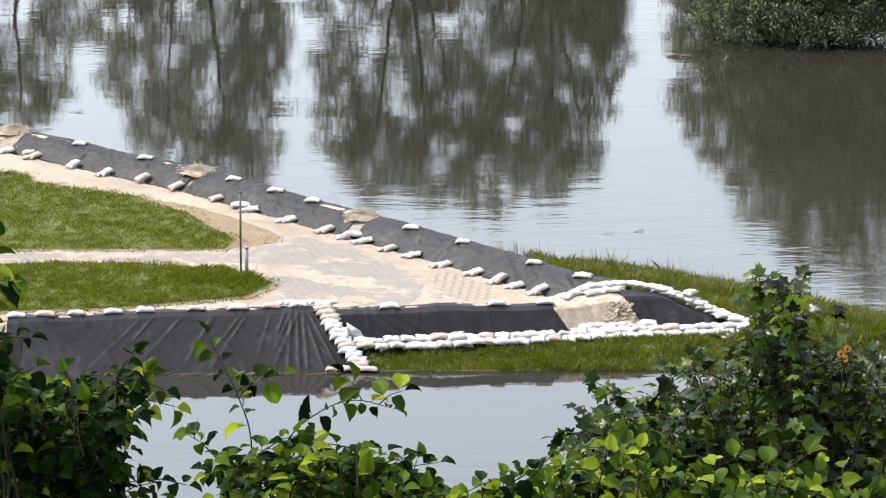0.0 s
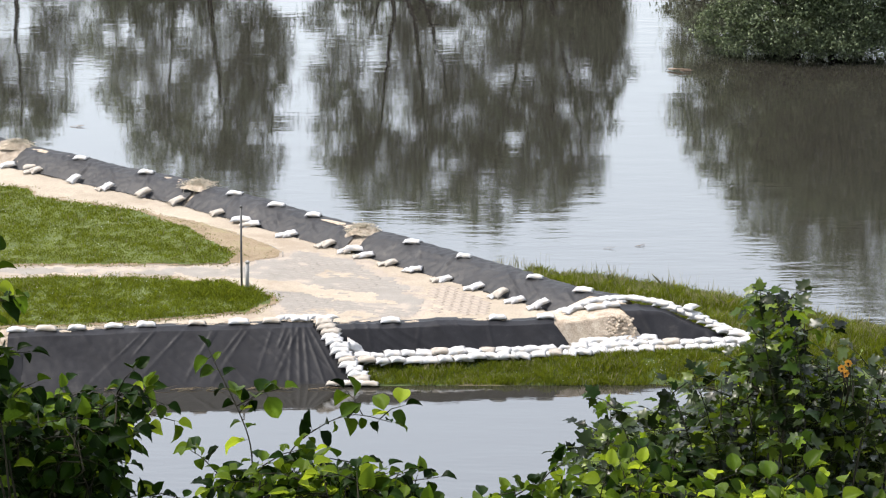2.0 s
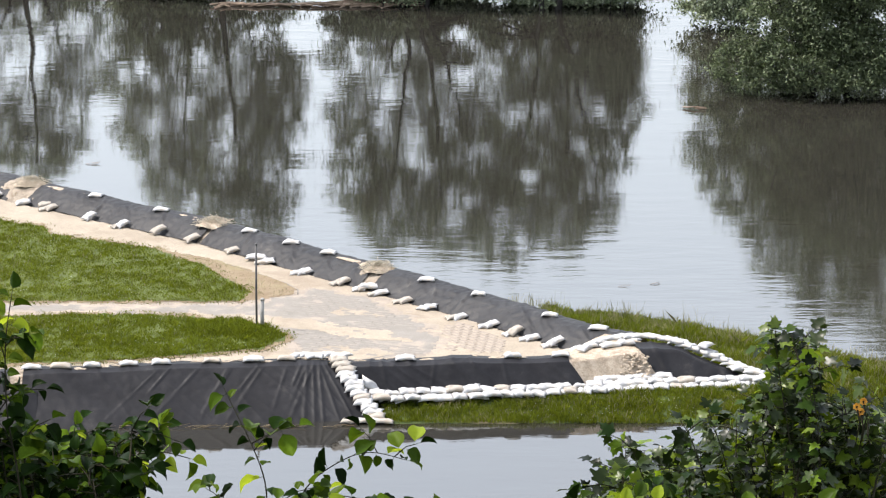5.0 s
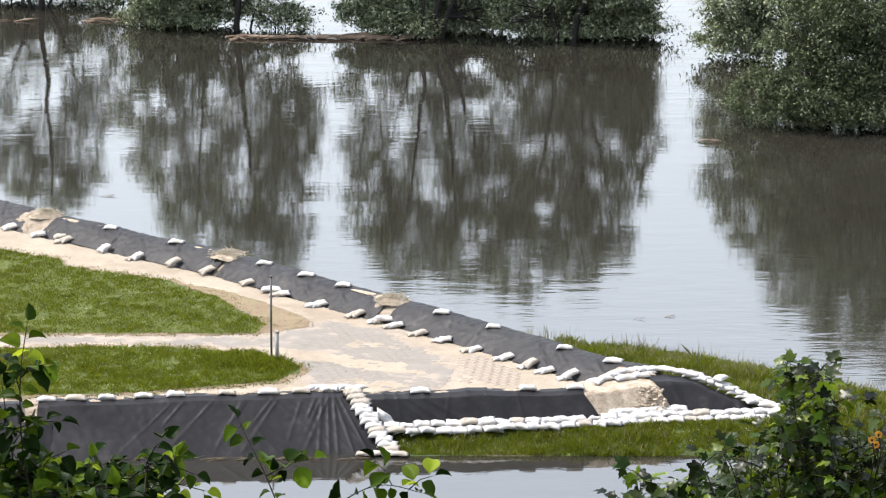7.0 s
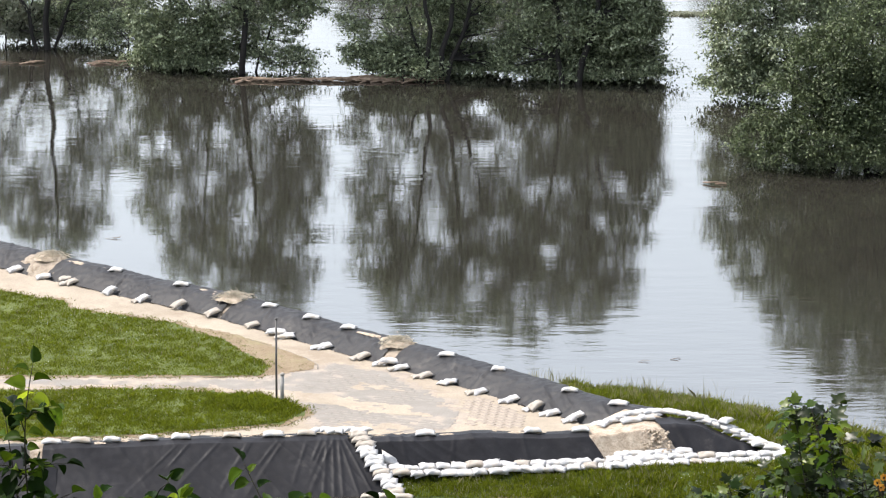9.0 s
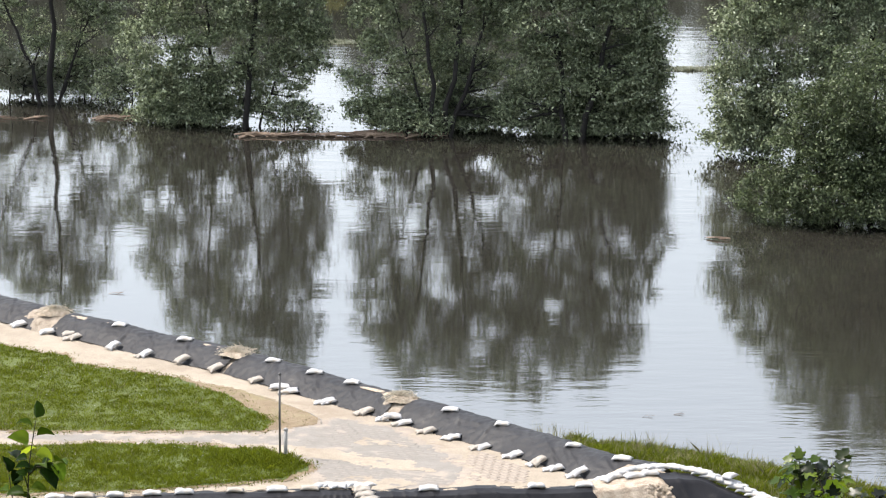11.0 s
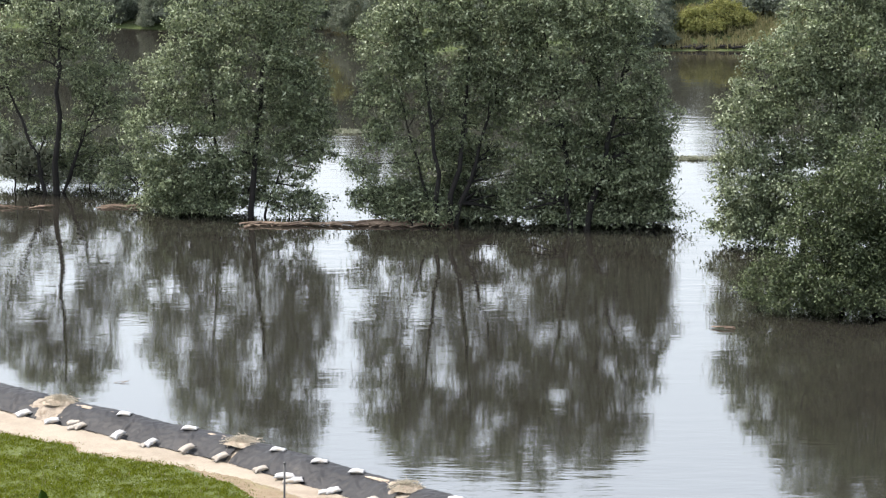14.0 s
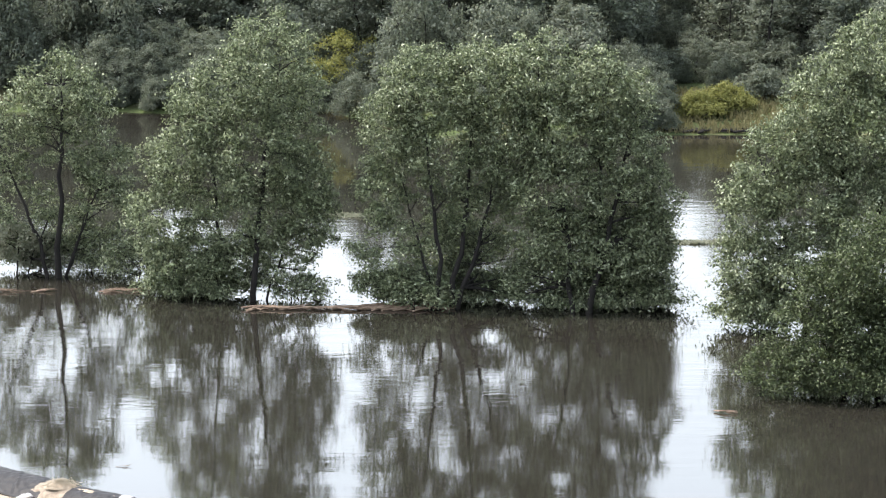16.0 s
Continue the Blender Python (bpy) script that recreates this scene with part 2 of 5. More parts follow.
def loft(curves, nu, nv, wobble=None):
    """A sheet over several lines in space: nu steps along them, nv from each to the next."""
    rows = []
    for c in curves:
        c = np.asarray(c, float)
        seg = np.linalg.norm(np.diff(c, axis=0), axis=1)
        s = np.concatenate([[0], np.cumsum(seg)]) / seg.sum()
        rows.append(np.stack([np.interp(np.linspace(0, 1, nu + 1), s, c[:, k]) for k in range(3)], 1))
    rows = np.array(rows)
    k = np.linspace(0, len(curves) - 1, (len(curves) - 1) * nv + 1)
    out = np.stack([np.stack([np.interp(k, np.arange(len(curves)), rows[:, i, a]) for a in range(3)], 1) for i in range(nu + 1)])
    nrm = np.cross(np.gradient(out, axis=0), np.gradient(out, axis=1))
    nrm /= np.linalg.norm(nrm, axis=2, keepdims=True) + 1e-9
    if nrm[..., 2].mean() < 0:
        nrm = -nrm
    if wobble:
        for i in range(out.shape[0]):
            for j in range(out.shape[1]):
                out[i, j] += nrm[i, j] * wobble(out[i, j], i / nu, j / (out.shape[1] - 1))
    a, b = out.shape[:2]
    idx = np.arange(a * b).reshape(a, b)
    faces = np.stack([idx[:-1, :-1], idx[1:, :-1], idx[1:, 1:], idx[:-1, 1:]], -1).reshape(-1, 4)
    return out.reshape(-1, 3), faces


def n3(x, y, z=0.0):
    return noise.noise((x, y, z))


def tube(points, radii, sides=7):
    """Corners and faces of a tapered tube along points."""
    verts, faces = [], []
    pts = [Vector(p) for p in points]
    for i, p in enumerate(pts):
        d = (pts[min(i + 1, len(pts) - 1)] - pts[max(i - 1, 0)]).normalized()
        a = d.orthogonal().normalized()
        b = d.cross(a)
        for k in range(sides):
            t = 2 * math.pi * k / sides
            verts.append(p + (a * math.cos(t) + b * math.sin(t)) * radii[i])
    for i in range(len(pts) - 1):
        for k in range(sides):
            faces.append((i * sides + k, i * sides + (k + 1) % sides, (i + 1) * sides + (k + 1) % sides, (i + 1) * sides + k))
    faces.append(tuple(range(sides))[::-1])
    faces.append(tuple((len(pts) - 1) * sides + k for k in range(sides)))
    return verts, faces


def join(pieces):
    verts, faces = [], []
    for v, f in pieces:
        o = len(verts)
        verts += list(v)
        faces += [tuple(i + o for i in q) for q in f]
    return verts, faces


# ---- ground and water ----
FOOT = ((-20.0, 114.4), (-16.0, 110.7), (-11.7, 106.5), (-6.4, 102.0), (-1.35, 96.65), (1.07, 94.05), (3.6, 91.15), (4.7, 90.45))
SHORE = ((-400.0, 500.0), (-20.0, 117.0), (-11.7, 109.2), (-1.35, 99.4), (3.4, 97.2), (6.3, 95.8), (8.4, 94.4), (12.0, 91.5), (16.0, 88.6), (18.0, 86.0))


def bank_edge(x):
    """Where the far bank begins; it falls back towards the west."""
    return 183.5 + 8.0 * min(1.0, max(0.0, (-2.0 - x) / 4.0)) + 2.0 * n3(x * 0.12, 7.0)


def back_by(x, y):
    """A place on the far bank, set back as far as its edge."""
    return y + 8.0 * min(1.0, max(0.0, (-2.0 - x) / 4.0)) * max(0.0, 1.0 - (y - 187.0) / 30.0)


def height(x, y):
    """The ground's height: the hill below the camera, the flooded bed, the spit with the dams, the far bank."""
    near = y - (87.0 + 0.12 * n3(x * 0.8, 3.0) - 0.6 * max(0.0, x - 9.0) / 6.0 + 1.5 * min(1.0, max(0.0, -0.9 - x) / 0.5) * 0.65)
    far = (np.interp(x, [p[0] for p in SHORE], [p[1] for p in SHORE]) - y) * 0.75
    if x > 18:
        far = (86.0 - (x - 18) - y) * 0.75
    d = min(near, far)
    top = 0.36 + 0.24 * min(1.0, max(0.0, (4.2 - x) / 1.2))
    z = -1.6 if d < -4 else (0.4 * d if d < 0 else min(0.36, 0.2 * d) + min(top - 0.36, max(0.0, d - 3.2) * 0.25))
    bank = y - bank_edge(x)
    isle = min(1.2, bank * 0.25, max(224.0 - y, y - 330.0) * 0.2)          # flood again behind the far wood
    z = max(z, isle if bank > -6 else -1.6)
    hill = 25.3 - 0.5 * (y + 2.0) + 0.5 * n3(x * 0.15, y * 0.15) if y > -2 else 25.3
    return max(z, hill, -1.6) + (0.015 * n3(x * 2, y * 2) if d < 3.0 else 0)


def axis(*spans):
    out = []
    for a, b, step in spans:
        out += list(np.arange(a, b, step))
    return np.array(out)


gx = axis((-4000, -400, 600), (-400, -60, 40), (-60, -20, 4), (-20, 19, 0.3), (19, 60, 4), (60, 400, 40), (400, 4001, 600))
gy = axis((-4000, -100, 650), (-100, -4, 16), (-4, 56, 1.5), (56, 84, 4), (84, 118, 0.3), (118, 178, 4), (178, 200, 0.8), (200, 236, 4), (236, 400, 20), (400, 4601, 600))
gv = [(x, y, height(x, y)) for x in gx for y in gy]
ny = len(gy)
gf = [(i * ny + j, (i + 1) * ny + j, (i + 1) * ny + j + 1, i * ny + j + 1) for i in range(len(gx) - 1) for j in range(ny - 1)]
tagged(new("ground", mesh_data("ground", gv, gf, MAT_GROUND)), "grassy river land with a spit and far bank", "ground", kind="structure")
tagged(new("water", mesh_data("water", [(-4000, 40, 0), (4000, 40, 0), (4000, 4600, 0), (-4000, 4600, 0)], [(0, 1, 2, 3)], MAT_WATER)),
       "still muddy flood water mirroring trees and pale sky", "water", kind="structure")


def inside(pts, x, y):
    hit, j = np.zeros(len(x), bool), len(pts) - 1
    for i in range(len(pts)):
        (xi, yi), (xj, yj) = pts[i][:2], pts[j][:2]
        hit ^= ((yi > y) != (yj > y)) & (x < (xj - xi) * (y - yi) / (yj - yi + 1e-12) + xi)
        j = i
    return hit


def plate(name, outline, z, mat, label, category, ragged=0.12, cell=0.07):
    """A flat patch of ground with a ragged, crumbling edge."""
    o = np.array(outline)
    lo, hi = np.maximum(o.min(0) - ragged * 2, (-15.5, 80)), o.max(0) + ragged * 2
    xs, ys = np.arange(lo[0], hi[0], cell), np.arange(lo[1], hi[1], cell)
    gx, gy = np.meshgrid(xs, ys, indexing="ij")
    fx, fy = gx.ravel() + cell / 2, gy.ravel() + cell / 2
    coarse = np.zeros((len(fx), 2)) if ragged == 0 else np.array([(n3(a * 1.6, b * 1.6, 1) + 0.6 * n3(a * 5, b * 5, 1), n3(a * 1.6, b * 1.6, 5) + 0.6 * n3(a * 5, b * 5, 5)) for a, b in zip(fx, fy)]) * ragged
    keep = inside(outline, fx + coarse[:, 0], fy + coarse[:, 1] * 1.4)
    ids = {}
    verts, faces = [], []
    ny = len(ys)

    def corner(i, j):
        if (i, j) not in ids:
            ids[i, j] = len(verts)
            x, y = lo[0] + i * cell, lo[1] + j * cell
            verts.append((x + 0.45 * cell * n3(x * 9, y * 9, 2), y + 0.45 * cell * n3(x * 9, y * 9, 7), z))
        return ids[i, j]

    for k in np.nonzero(keep)[0]:
        i, j = int(k) // ny, int(k) % ny
        faces.append((corner(i, j), corner(i + 1, j), corner(i + 1, j + 1), corner(i, j + 1)))
    return tagged(new(name, mesh_data(name, verts, faces, mat)), label, category, kind="structure")


SAND_OUT = [(-20.0, 114.3), (-11.7, 106.4), (-6.4, 101.9), (-1.35, 96.6), (1.07, 94.0), (3.6, 91.1), (4.6, 90.4), (3.2, 89.5), (-2.4, 89.3), (-9.7, 88.4), (-20.0, 87.2)]
plate("sand_path", SAND_OUT, 0.615, MAT_SAND, "pale sandy path and trampled ground between the dams", "path", ragged=0.0, cell=0.075)
LAWN_A = [(-20.0, 109.6), (-11.4, 104.0), (-10.6, 103.6), (-10.4, 102.8), (-7.4, 101.15), (-5.9, 99.3), (-4.5, 96.5), (-4.75, 95.75), (-10.6, 95.75), (-20.0, 96.5)]
LAWN_B = [(-20.0, 94.9), (-10.4, 94.25), (-7.6, 94.5), (-4.7, 93.8), (-3.4, 92.5), (-3.95, 91.3), (-7.2, 90.3), (-10.0, 90.0), (-20.0, 89.3)]
VERGE = [(-7.6, 101.4), (-5.9, 100.2), (-4.4, 98.6), (-3.45, 97.2), (-3.35, 96.5), (-4.2, 95.9), (-4.9, 95.75), (-6.2, 99.0)]
plate("dry_verge", VERGE, 0.625, MAT_STRAW, "strip of dry trampled grass beside the sandy path", "verge", ragged=0.1)


def wider(outline, d):
    """An outline in the plan moved outwards by d."""
    n = len(outline)
    turn = sum(outline[i][0] * outline[(i + 1) % n][1] - outline[(i + 1) % n][0] * outline[i][1] for i in range(n))
    out = []
    for i in range(n):
        a, p, b = Vector(outline[i - 1]), Vector(outline[i]), Vector(outline[(i + 1) % n])
        t = ((p - a).normalized() + (b - p).normalized()).normalized() * (1 if turn > 0 else -1)
        out.append((p.x + t.y * d, p.y - t.x * d))
    return out


plate("dry_verge", wider(LAWN_A, 0.16), 0.630, MAT_STRAW, "dry trampled rim of the upper lawn", "verge", ragged=0.22)
plate("dry_verge", wider(LAWN_B, 0.16), 0.630, MAT_STRAW, "dry trampled rim of the lower lawn", "verge", ragged=0.22)
plate("lawn_upper", LAWN_A, 0.64, MAT_LAWN, "green lawn between sandy path and side track", "lawn", ragged=0.16)
plate("lawn_lower", LAWN_B, 0.64, MAT_LAWN, "green lawn between side track and front dam", "lawn", ragged=0.16)


# ---- dams ----
FRONT_Y = ((-20.0, 87.0), (-9.7, 87.85), (-5.7, 88.4), (-2.4, 88.7), (1.1, 89.05), (3.3, 89.2), (5.4, 89.85))


def front_y(x):
    return float(np.interp(x, [p[0] for p in FRONT_Y], [p[1] for p in FRONT_Y]))


def offset_line(line, d, z):
    """A line in the plan moved d metres to the water's side, at height z."""
    out = []
    for i, p in enumerate(line):
        a, b = Vector(line[max(i - 1, 0)]), Vector(line[min(i + 1, len(line) - 1)])
        t = (b - a).normalized()
        out.append((p[0] - t.y * d, p[1] + t.x * d, z))
    return out


def cut_line(line, s0, s1, n=14):
    """The stretch of a line in the plan between two shares of its length."""
    pts = [Vector(p) for p in line]
    lens = [(b - a).length for a, b in zip(pts, pts[1:])]
    acc = np.concatenate([[0], np.cumsum(lens)]) / sum(lens)
    return [(float(np.interp(s, acc, [p.x for p in pts])), float(np.interp(s, acc, [p.y for p in pts]))) for s in np.linspace(s0, s1, n)]


def wrinkles(seed, fold=0.035, slant=1.0, fine=0.012, folds=()):
    """Relief of a sheet lying loosely over rough ground, with slanting folds."""
    def rise(p, u, v):
        w = p[0] * 1.6 + slant * p[2] * 1.4 + 0.35 * n3(p[0] * 0.7, p[1] * 0.7, seed)
        ridge = 1.0 - abs(n3(w * 1.3, p[2] * 0.5, seed + 3)) * 2.2
        lump = n3(p[0] * 0.55, p[1] * 0.55, seed + 9)
        pull = sum(deep * math.exp(-((p[0] - a - (1.05 - p[2]) * lean) / 0.034) ** 2) * min(1.0, max(0.0, (p[2] - z0) * 6)) * min(1.0, max(0.0, (1.08 - p[2]) * 5)) for a, lean, deep, z0 in folds)
        return pull + fold * max(0.0, ridge) ** 3 + 0.05 * lump + fine * n3(p[0] * 6, p[1] * 6, p[2] * 6 + seed)
    return rise


def wander(seed, amount):
    def rise(p, u, v):
        return amount * (n3(p[0] * 1.1, p[1] * 1.1, seed) + 0.5 * n3(p[0] * 3.1, p[1] * 3.1, seed) + 0.35 * n3(p[0] * 8, p[1] * 8, seed))
    return rise


BACK_PROFILE = ((0.02, 0.60), (0.14, 0.69), (0.36, 0.84), (0.60, 0.96), (0.80, 1.01), (1.05, 1.01), (1.35, 0.9), (1.9, 0.5), (2.6, -0.25))
GAPS = ((-11.75, 0.27), (-6.2, 0.03), (-1.6, 0.13))          # where the long dam lies bare: x at the foot, half width
back_dam = thing("flood_dam", (0, 0, 0), "long low sand dam under black sheeting along the water", "dam")
LONG = cut_line(FOOT, 0, 1, 600)


def share_at(x):
    return min(range(600), key=lambda i: abs(LONG[i][0] - x))


def heaped(p, u, v):
    """Fill that swells above the sheets where it lies bare."""
    up = sum(math.exp(-((p[0] - 0.4 * v - x) / (w * 1.2 + 0.16)) ** 2) for x, w in GAPS)
    return wander(4, 0.04)(p, u, v) + 0.09 * up * math.sin(math.pi * min(1.0, v * 1.25)) * (1 + 0.7 * n3(p[0] * 2.5, p[1] * 2.5, 2))


cols = [[(x, y, z - 0.05) for x, y, z in offset_line(cut_line(FOOT, 0, 1, 30), d + 0.03, z)] for d, z in BACK_PROFILE]
v, f = loft(cols, 260, 3, heaped)
child("fill", mesh_data("fill", v, f, MAT_FILL), back_dam, "pale sand fill showing between the sheets")
crease = random.Random(6)
ends = [0.0] + [q for x, w in GAPS for q in (share_at(x - w) / 599, share_at(x + w) / 599)] + [1.0]
for k in range(4):
    s0, s1 = ends[2 * k], ends[2 * k + 1]
    cols = [offset_line(cut_line(FOOT, s0, s1), d, z) for d, z in BACK_PROFILE]
    v, f = loft(cols, int(700 * (s1 - s0)), 7, wrinkles(11 + k * 5, 0.012, 0.5, 0.02, [(LONG[i][0] + crease.uniform(0, 0.6), crease.uniform(-1.2, 1.2), crease.uniform(0.015, 0.045), crease.uniform(0.55, 0.9)) for i in range(int(s0 * 599), int(s1 * 599), 16)]))
    child("sheet", mesh_data("sheet", v, f, MAT_TARP_DUSTY), back_dam, "wrinkled black geotextile sheet dusted with sand")

front_dam = thing("flood_dam", (0, 0, 0), "low sand dam faced with black sheeting above the inner water", "dam")
xs = np.linspace(-20, 5.6, 40)
right = [max(0.0, min(1.0, (x + 2.6) / 1.2)) for x in xs]
cols = [
    [(x, front_y(x) + 0.75, 0.55) for x in xs],
    [(x, front_y(x) + 0.28, 0.97 - 0.08 * r) for x, r in zip(xs, right)],
    [(x, front_y(x) - 0.16, 0.96 - 0.08 * r) for x, r in zip(xs, right)],
    [(x, front_y(x) - 1.55 + 1.05 * r - 0.05, -0.3 + 0.55 * r) for x, r in zip(xs, right)],
]
v, f = loft(cols, 160, 4, wander(8, 0.045))
child("fill", mesh_data("fill", v, f, MAT_FILL), front_dam, "loose pale sand fill with clods")


def front_sheet(x0, x1, slide, top, toe_d, toe_z, seed, fold, inner=0.72, folds=(), fine=14):
    """A sheet over the front dam from x0 to x1; slide shifts the foot of its right edge."""
    xs = np.linspace(x0, x1, 24)
    q = np.linspace(0, 1, 24)
    cols = [
        [(x, front_y(x) + inner, 0.63) for x in xs],
        [(x, front_y(x) + 0.32, top) for x in xs],
        [(x, front_y(x), top + 0.025) for x in xs],
        [(x, front_y(x) - 0.22, top - 0.03) for x in xs],
        [(x + slide * s * 0.35, front_y(x) - 0.22 - (toe_d - 0.22) * 0.33, top + (toe_z - top) * 0.36) for x, s in zip(xs, q)],
        [(x + slide * s, front_y(x) - toe_d, toe_z) for x, s in zip(xs, q)],
    ]
    v, f = loft(cols, int((x1 - x0) * fine), 12 if fine < 40 else 24, wrinkles(seed, fold, 1.6, 0.006, folds))
    return child("sheet", mesh_data("sheet", v, f, MAT_TARP), front_dam, "black geotextile sheet with slanting folds")


front_sheet(-20.0, -9.95, 0.0, 1.05, 1.5, -0.15, 31, 0.01)
low = np.linspace(-10.3, -9.2, 8)
v, f = loft([[(x, front_y(x) - d, z + 0.04 * math.sin(x * 7)) for x in low] for d, z in ((0.6, 0.76), (0.85, 0.54), (1.25, 0.18), (1.6, -0.12))], 16, 8, wrinkles(33, 0.01, 1.0))
child("sheet", mesh_data("sheet", v, f, MAT_TARP), front_dam, "sandy black geotextile sheet slid down from the crest")
fold_random = random.Random(4)
FOLDS = [(-6.2 + 0.34 * k + fold_random.uniform(-0.25, 0.25), fold_random.uniform(-1.4, -0.8) + 0.06 * k, fold_random.uniform(0.006, 0.02), fold_random.uniform(-0.1, 0.7)) for k in range(12)]
FOLDS += [(-2.75 + 0.09 * k + fold_random.uniform(-0.05, 0.05), fold_random.uniform(-0.3, 0.1) + 0.18 * k, fold_random.uniform(0.012, 0.032), -0.1) for k in range(5)]
front_sheet(-9.58, -2.3, 1.25, 1.05, 1.6, -0.12, 37, 0.008, 0.72, FOLDS, 44)
front_sheet(-2.35, 3.55, 0.5, 0.97, 0.72, 0.30, 43, 0.03, 0.72, [(-1.0, 0.2, 0.015, 0.4), (0.3, -0.2, 0.015, 0.4), (1.9, 0.3, 0.02, 0.3)], 24)
cols = [
    [(5.2, 90.9, 0.75), (6.1, 90.75, 0.75), (6.9, 90.4, 0.5), (7.8, 89.85, 0.33)],
    [(5.1, 90.4, 1.02), (6.0, 90.35, 1.03), (6.85, 90.05, 0.76), (7.75, 89.7, 0.42)],
    [(5.3, 89.75, 1.03), (6.15, 89.85, 1.0), (6.85, 89.72, 0.74), (7.72, 89.55, 0.42)],
    [(5.85, 89.12, 0.33), (6.5, 89.2, 0.33), (7.0, 89.28, 0.33), (7.7, 89.35, 0.33)],
]
v, f = loft(cols, 40, 8, wrinkles(51, 0.03, 0.8))
child("sheet", mesh_data("sheet", v, f, MAT_TARP), front_dam, "black geotextile sheet over the dam's tapering end")
cols = [
    [(4.3, 92.2, 0.3), (5.0, 92.0, 0.3), (5.6, 91.6, 0.3), (6.2, 91.1, 0.3)],
    [(3.6, 91.1, 0.62), (4.5, 91.2, 0.98), (5.2, 91.0, 0.96), (5.8, 90.7, 0.8)],
    [(3.3, 90.3, 0.66), (4.2, 90.5, 0.98), (5.1, 90.5, 1.0), (5.6, 90.3, 0.97)],
    [(3.2, 89.35, 0.93), (4.2, 89.5, 0.99), (4.9, 89.75, 1.0), (5.36, 89.8, 0.98)],
    [(3.3, 89.05, 0.93), (4.2, 89.2, 0.97), (4.9, 89.5, 0.97), (5.34, 89.62, 0.95)],
    [(3.9, 88.72, 0.28), (4.6, 88.9, 0.28), (5.25, 89.03, 0.28), (5.9, 89.12, 0.28)],
]
v, f = loft(cols, 46, 12, wander(21, 0.05))
child("mound", mesh_data("mound", v, f, MAT_MOUND), front_dam, "bare sandy mound between two sheets")


def clods(place, spread, count, seed):
    """Lumps of soil lying on the bare mound, one joined heap."""
    r = random.Random(seed)
    out = []
    for k in range(count):
        x, y = r.uniform(-1, 1) * spread[0], r.uniform(-1, 1) * spread[1]
        z = spread[2] * (y / spread[1]) * 0.5
        q = r.uniform(0.01, 0.05)
        out.append(tube([(x, y, z - q * 0.4), (x, y, z + q * 0.2), (x + q * 0.2, y, z + q * 0.8)], [q, q * 1.2, q * 0.5], 5))
    ob = new("clod_scatter", mesh_data("clod_scatter", *join(out), MAT_MOUND, False))
    ob.location = place
    ob.parent = front_dam
    return tagged(ob, "clods of pale soil on the bare mound", kind="stuff")


clods((4.75, 89.2, 0.66), (0.8, 0.32, 0.66), 260, 3)


# ---- sandbags ----
def bag_mesh(seed, mat, lx=0.29, ly=0.175, h=0.085):
    """A filled bag lying flat: swollen middle, pinched seams, one gathered end."""
    r = random.Random(seed)
    nu, nv = 12, 8
    verts, faces = [], []
    for side in (1, -1):
        for i in range(nu + 1):
            for j in range(nv + 1):
                u, w = i / nu * 2 - 1, j / nv * 2 - 1
                full = max(0.0, (1 - u ** 4)) ** 0.75 * max(0.0, (1 - w ** 4)) ** 0.75
                lump = 1 + 0.4 * n3(u * 1.7 + seed * 3.1, w * 1.7, side) + 0.25 * n3(u * 4 + seed, w * 4, side + 2)
                ear = u * u * w * w
                px = u * lx * (0.93 + 0.1 * ear + 0.06 * n3(w * 1.5, seed * 2.3, 1))
                py = w * ly * (0.86 + 0.2 * ear - (0.22 * max(0.0, u - 0.5) if seed % 2 else 0.0) + 0.1 * n3(u * 1.5, seed * 1.7, 4))
                verts.append((px, py, side * h * full * lump * (1 if side > 0 else 0.5) + 0.03 * n3(u * 1.2, w, seed + 7) - 0.02 * ear))
    k = (nu + 1) * (nv + 1)
    for side in (0, 1):
        for i in range(nu):
            for j in range(nv):
                q = [side * k + i * (nv + 1) + j, side * k + (i + 1) * (nv + 1) + j, side * k + (i + 1) * (nv + 1) + j + 1, side * k + i * (nv + 1) + j + 1]
                faces.append(q if side == 0 else q[::-1])
    bm = bmesh.new()
    vs = [bm.verts.new(p) for p in verts]
    for q in faces:
        bm.faces.new([vs[i] for i in q])
    bmesh.ops.remove_doubles(bm, verts=bm.verts, dist=0.003)
    me = bpy.data.meshes.new("sandbag")
    bm.to_mesh(me)
    bm.free()
    me.materials.append(mat)
    me.shade_smooth()
    return me


BAGS = [bag_mesh(i, MAT_BAG, 0.27 + 0.02 * (i % 3), 0.17 + 0.012 * (i % 2)) for i in range(6)]
BAGS_OLD = [bag_mesh(i + 20, MAT_BAG_OLD) for i in range(3)]
bag_random = random.Random(5)


def bag(x, y, z, turn, tip=0.0, roll=0.0, label="white woven sandbag holding down the black sheet", group="sandbags on the long dam", old=False, size=1.0):
    ob = new("sandbag", bag_random.choice(BAGS_OLD if old else BAGS))
    ob.matrix_world = pose(x, y, z, roll, tip, turn) @ Matrix.Diagonal((size, size, size, 1))
    return tagged(ob, label, "sandbag", group)


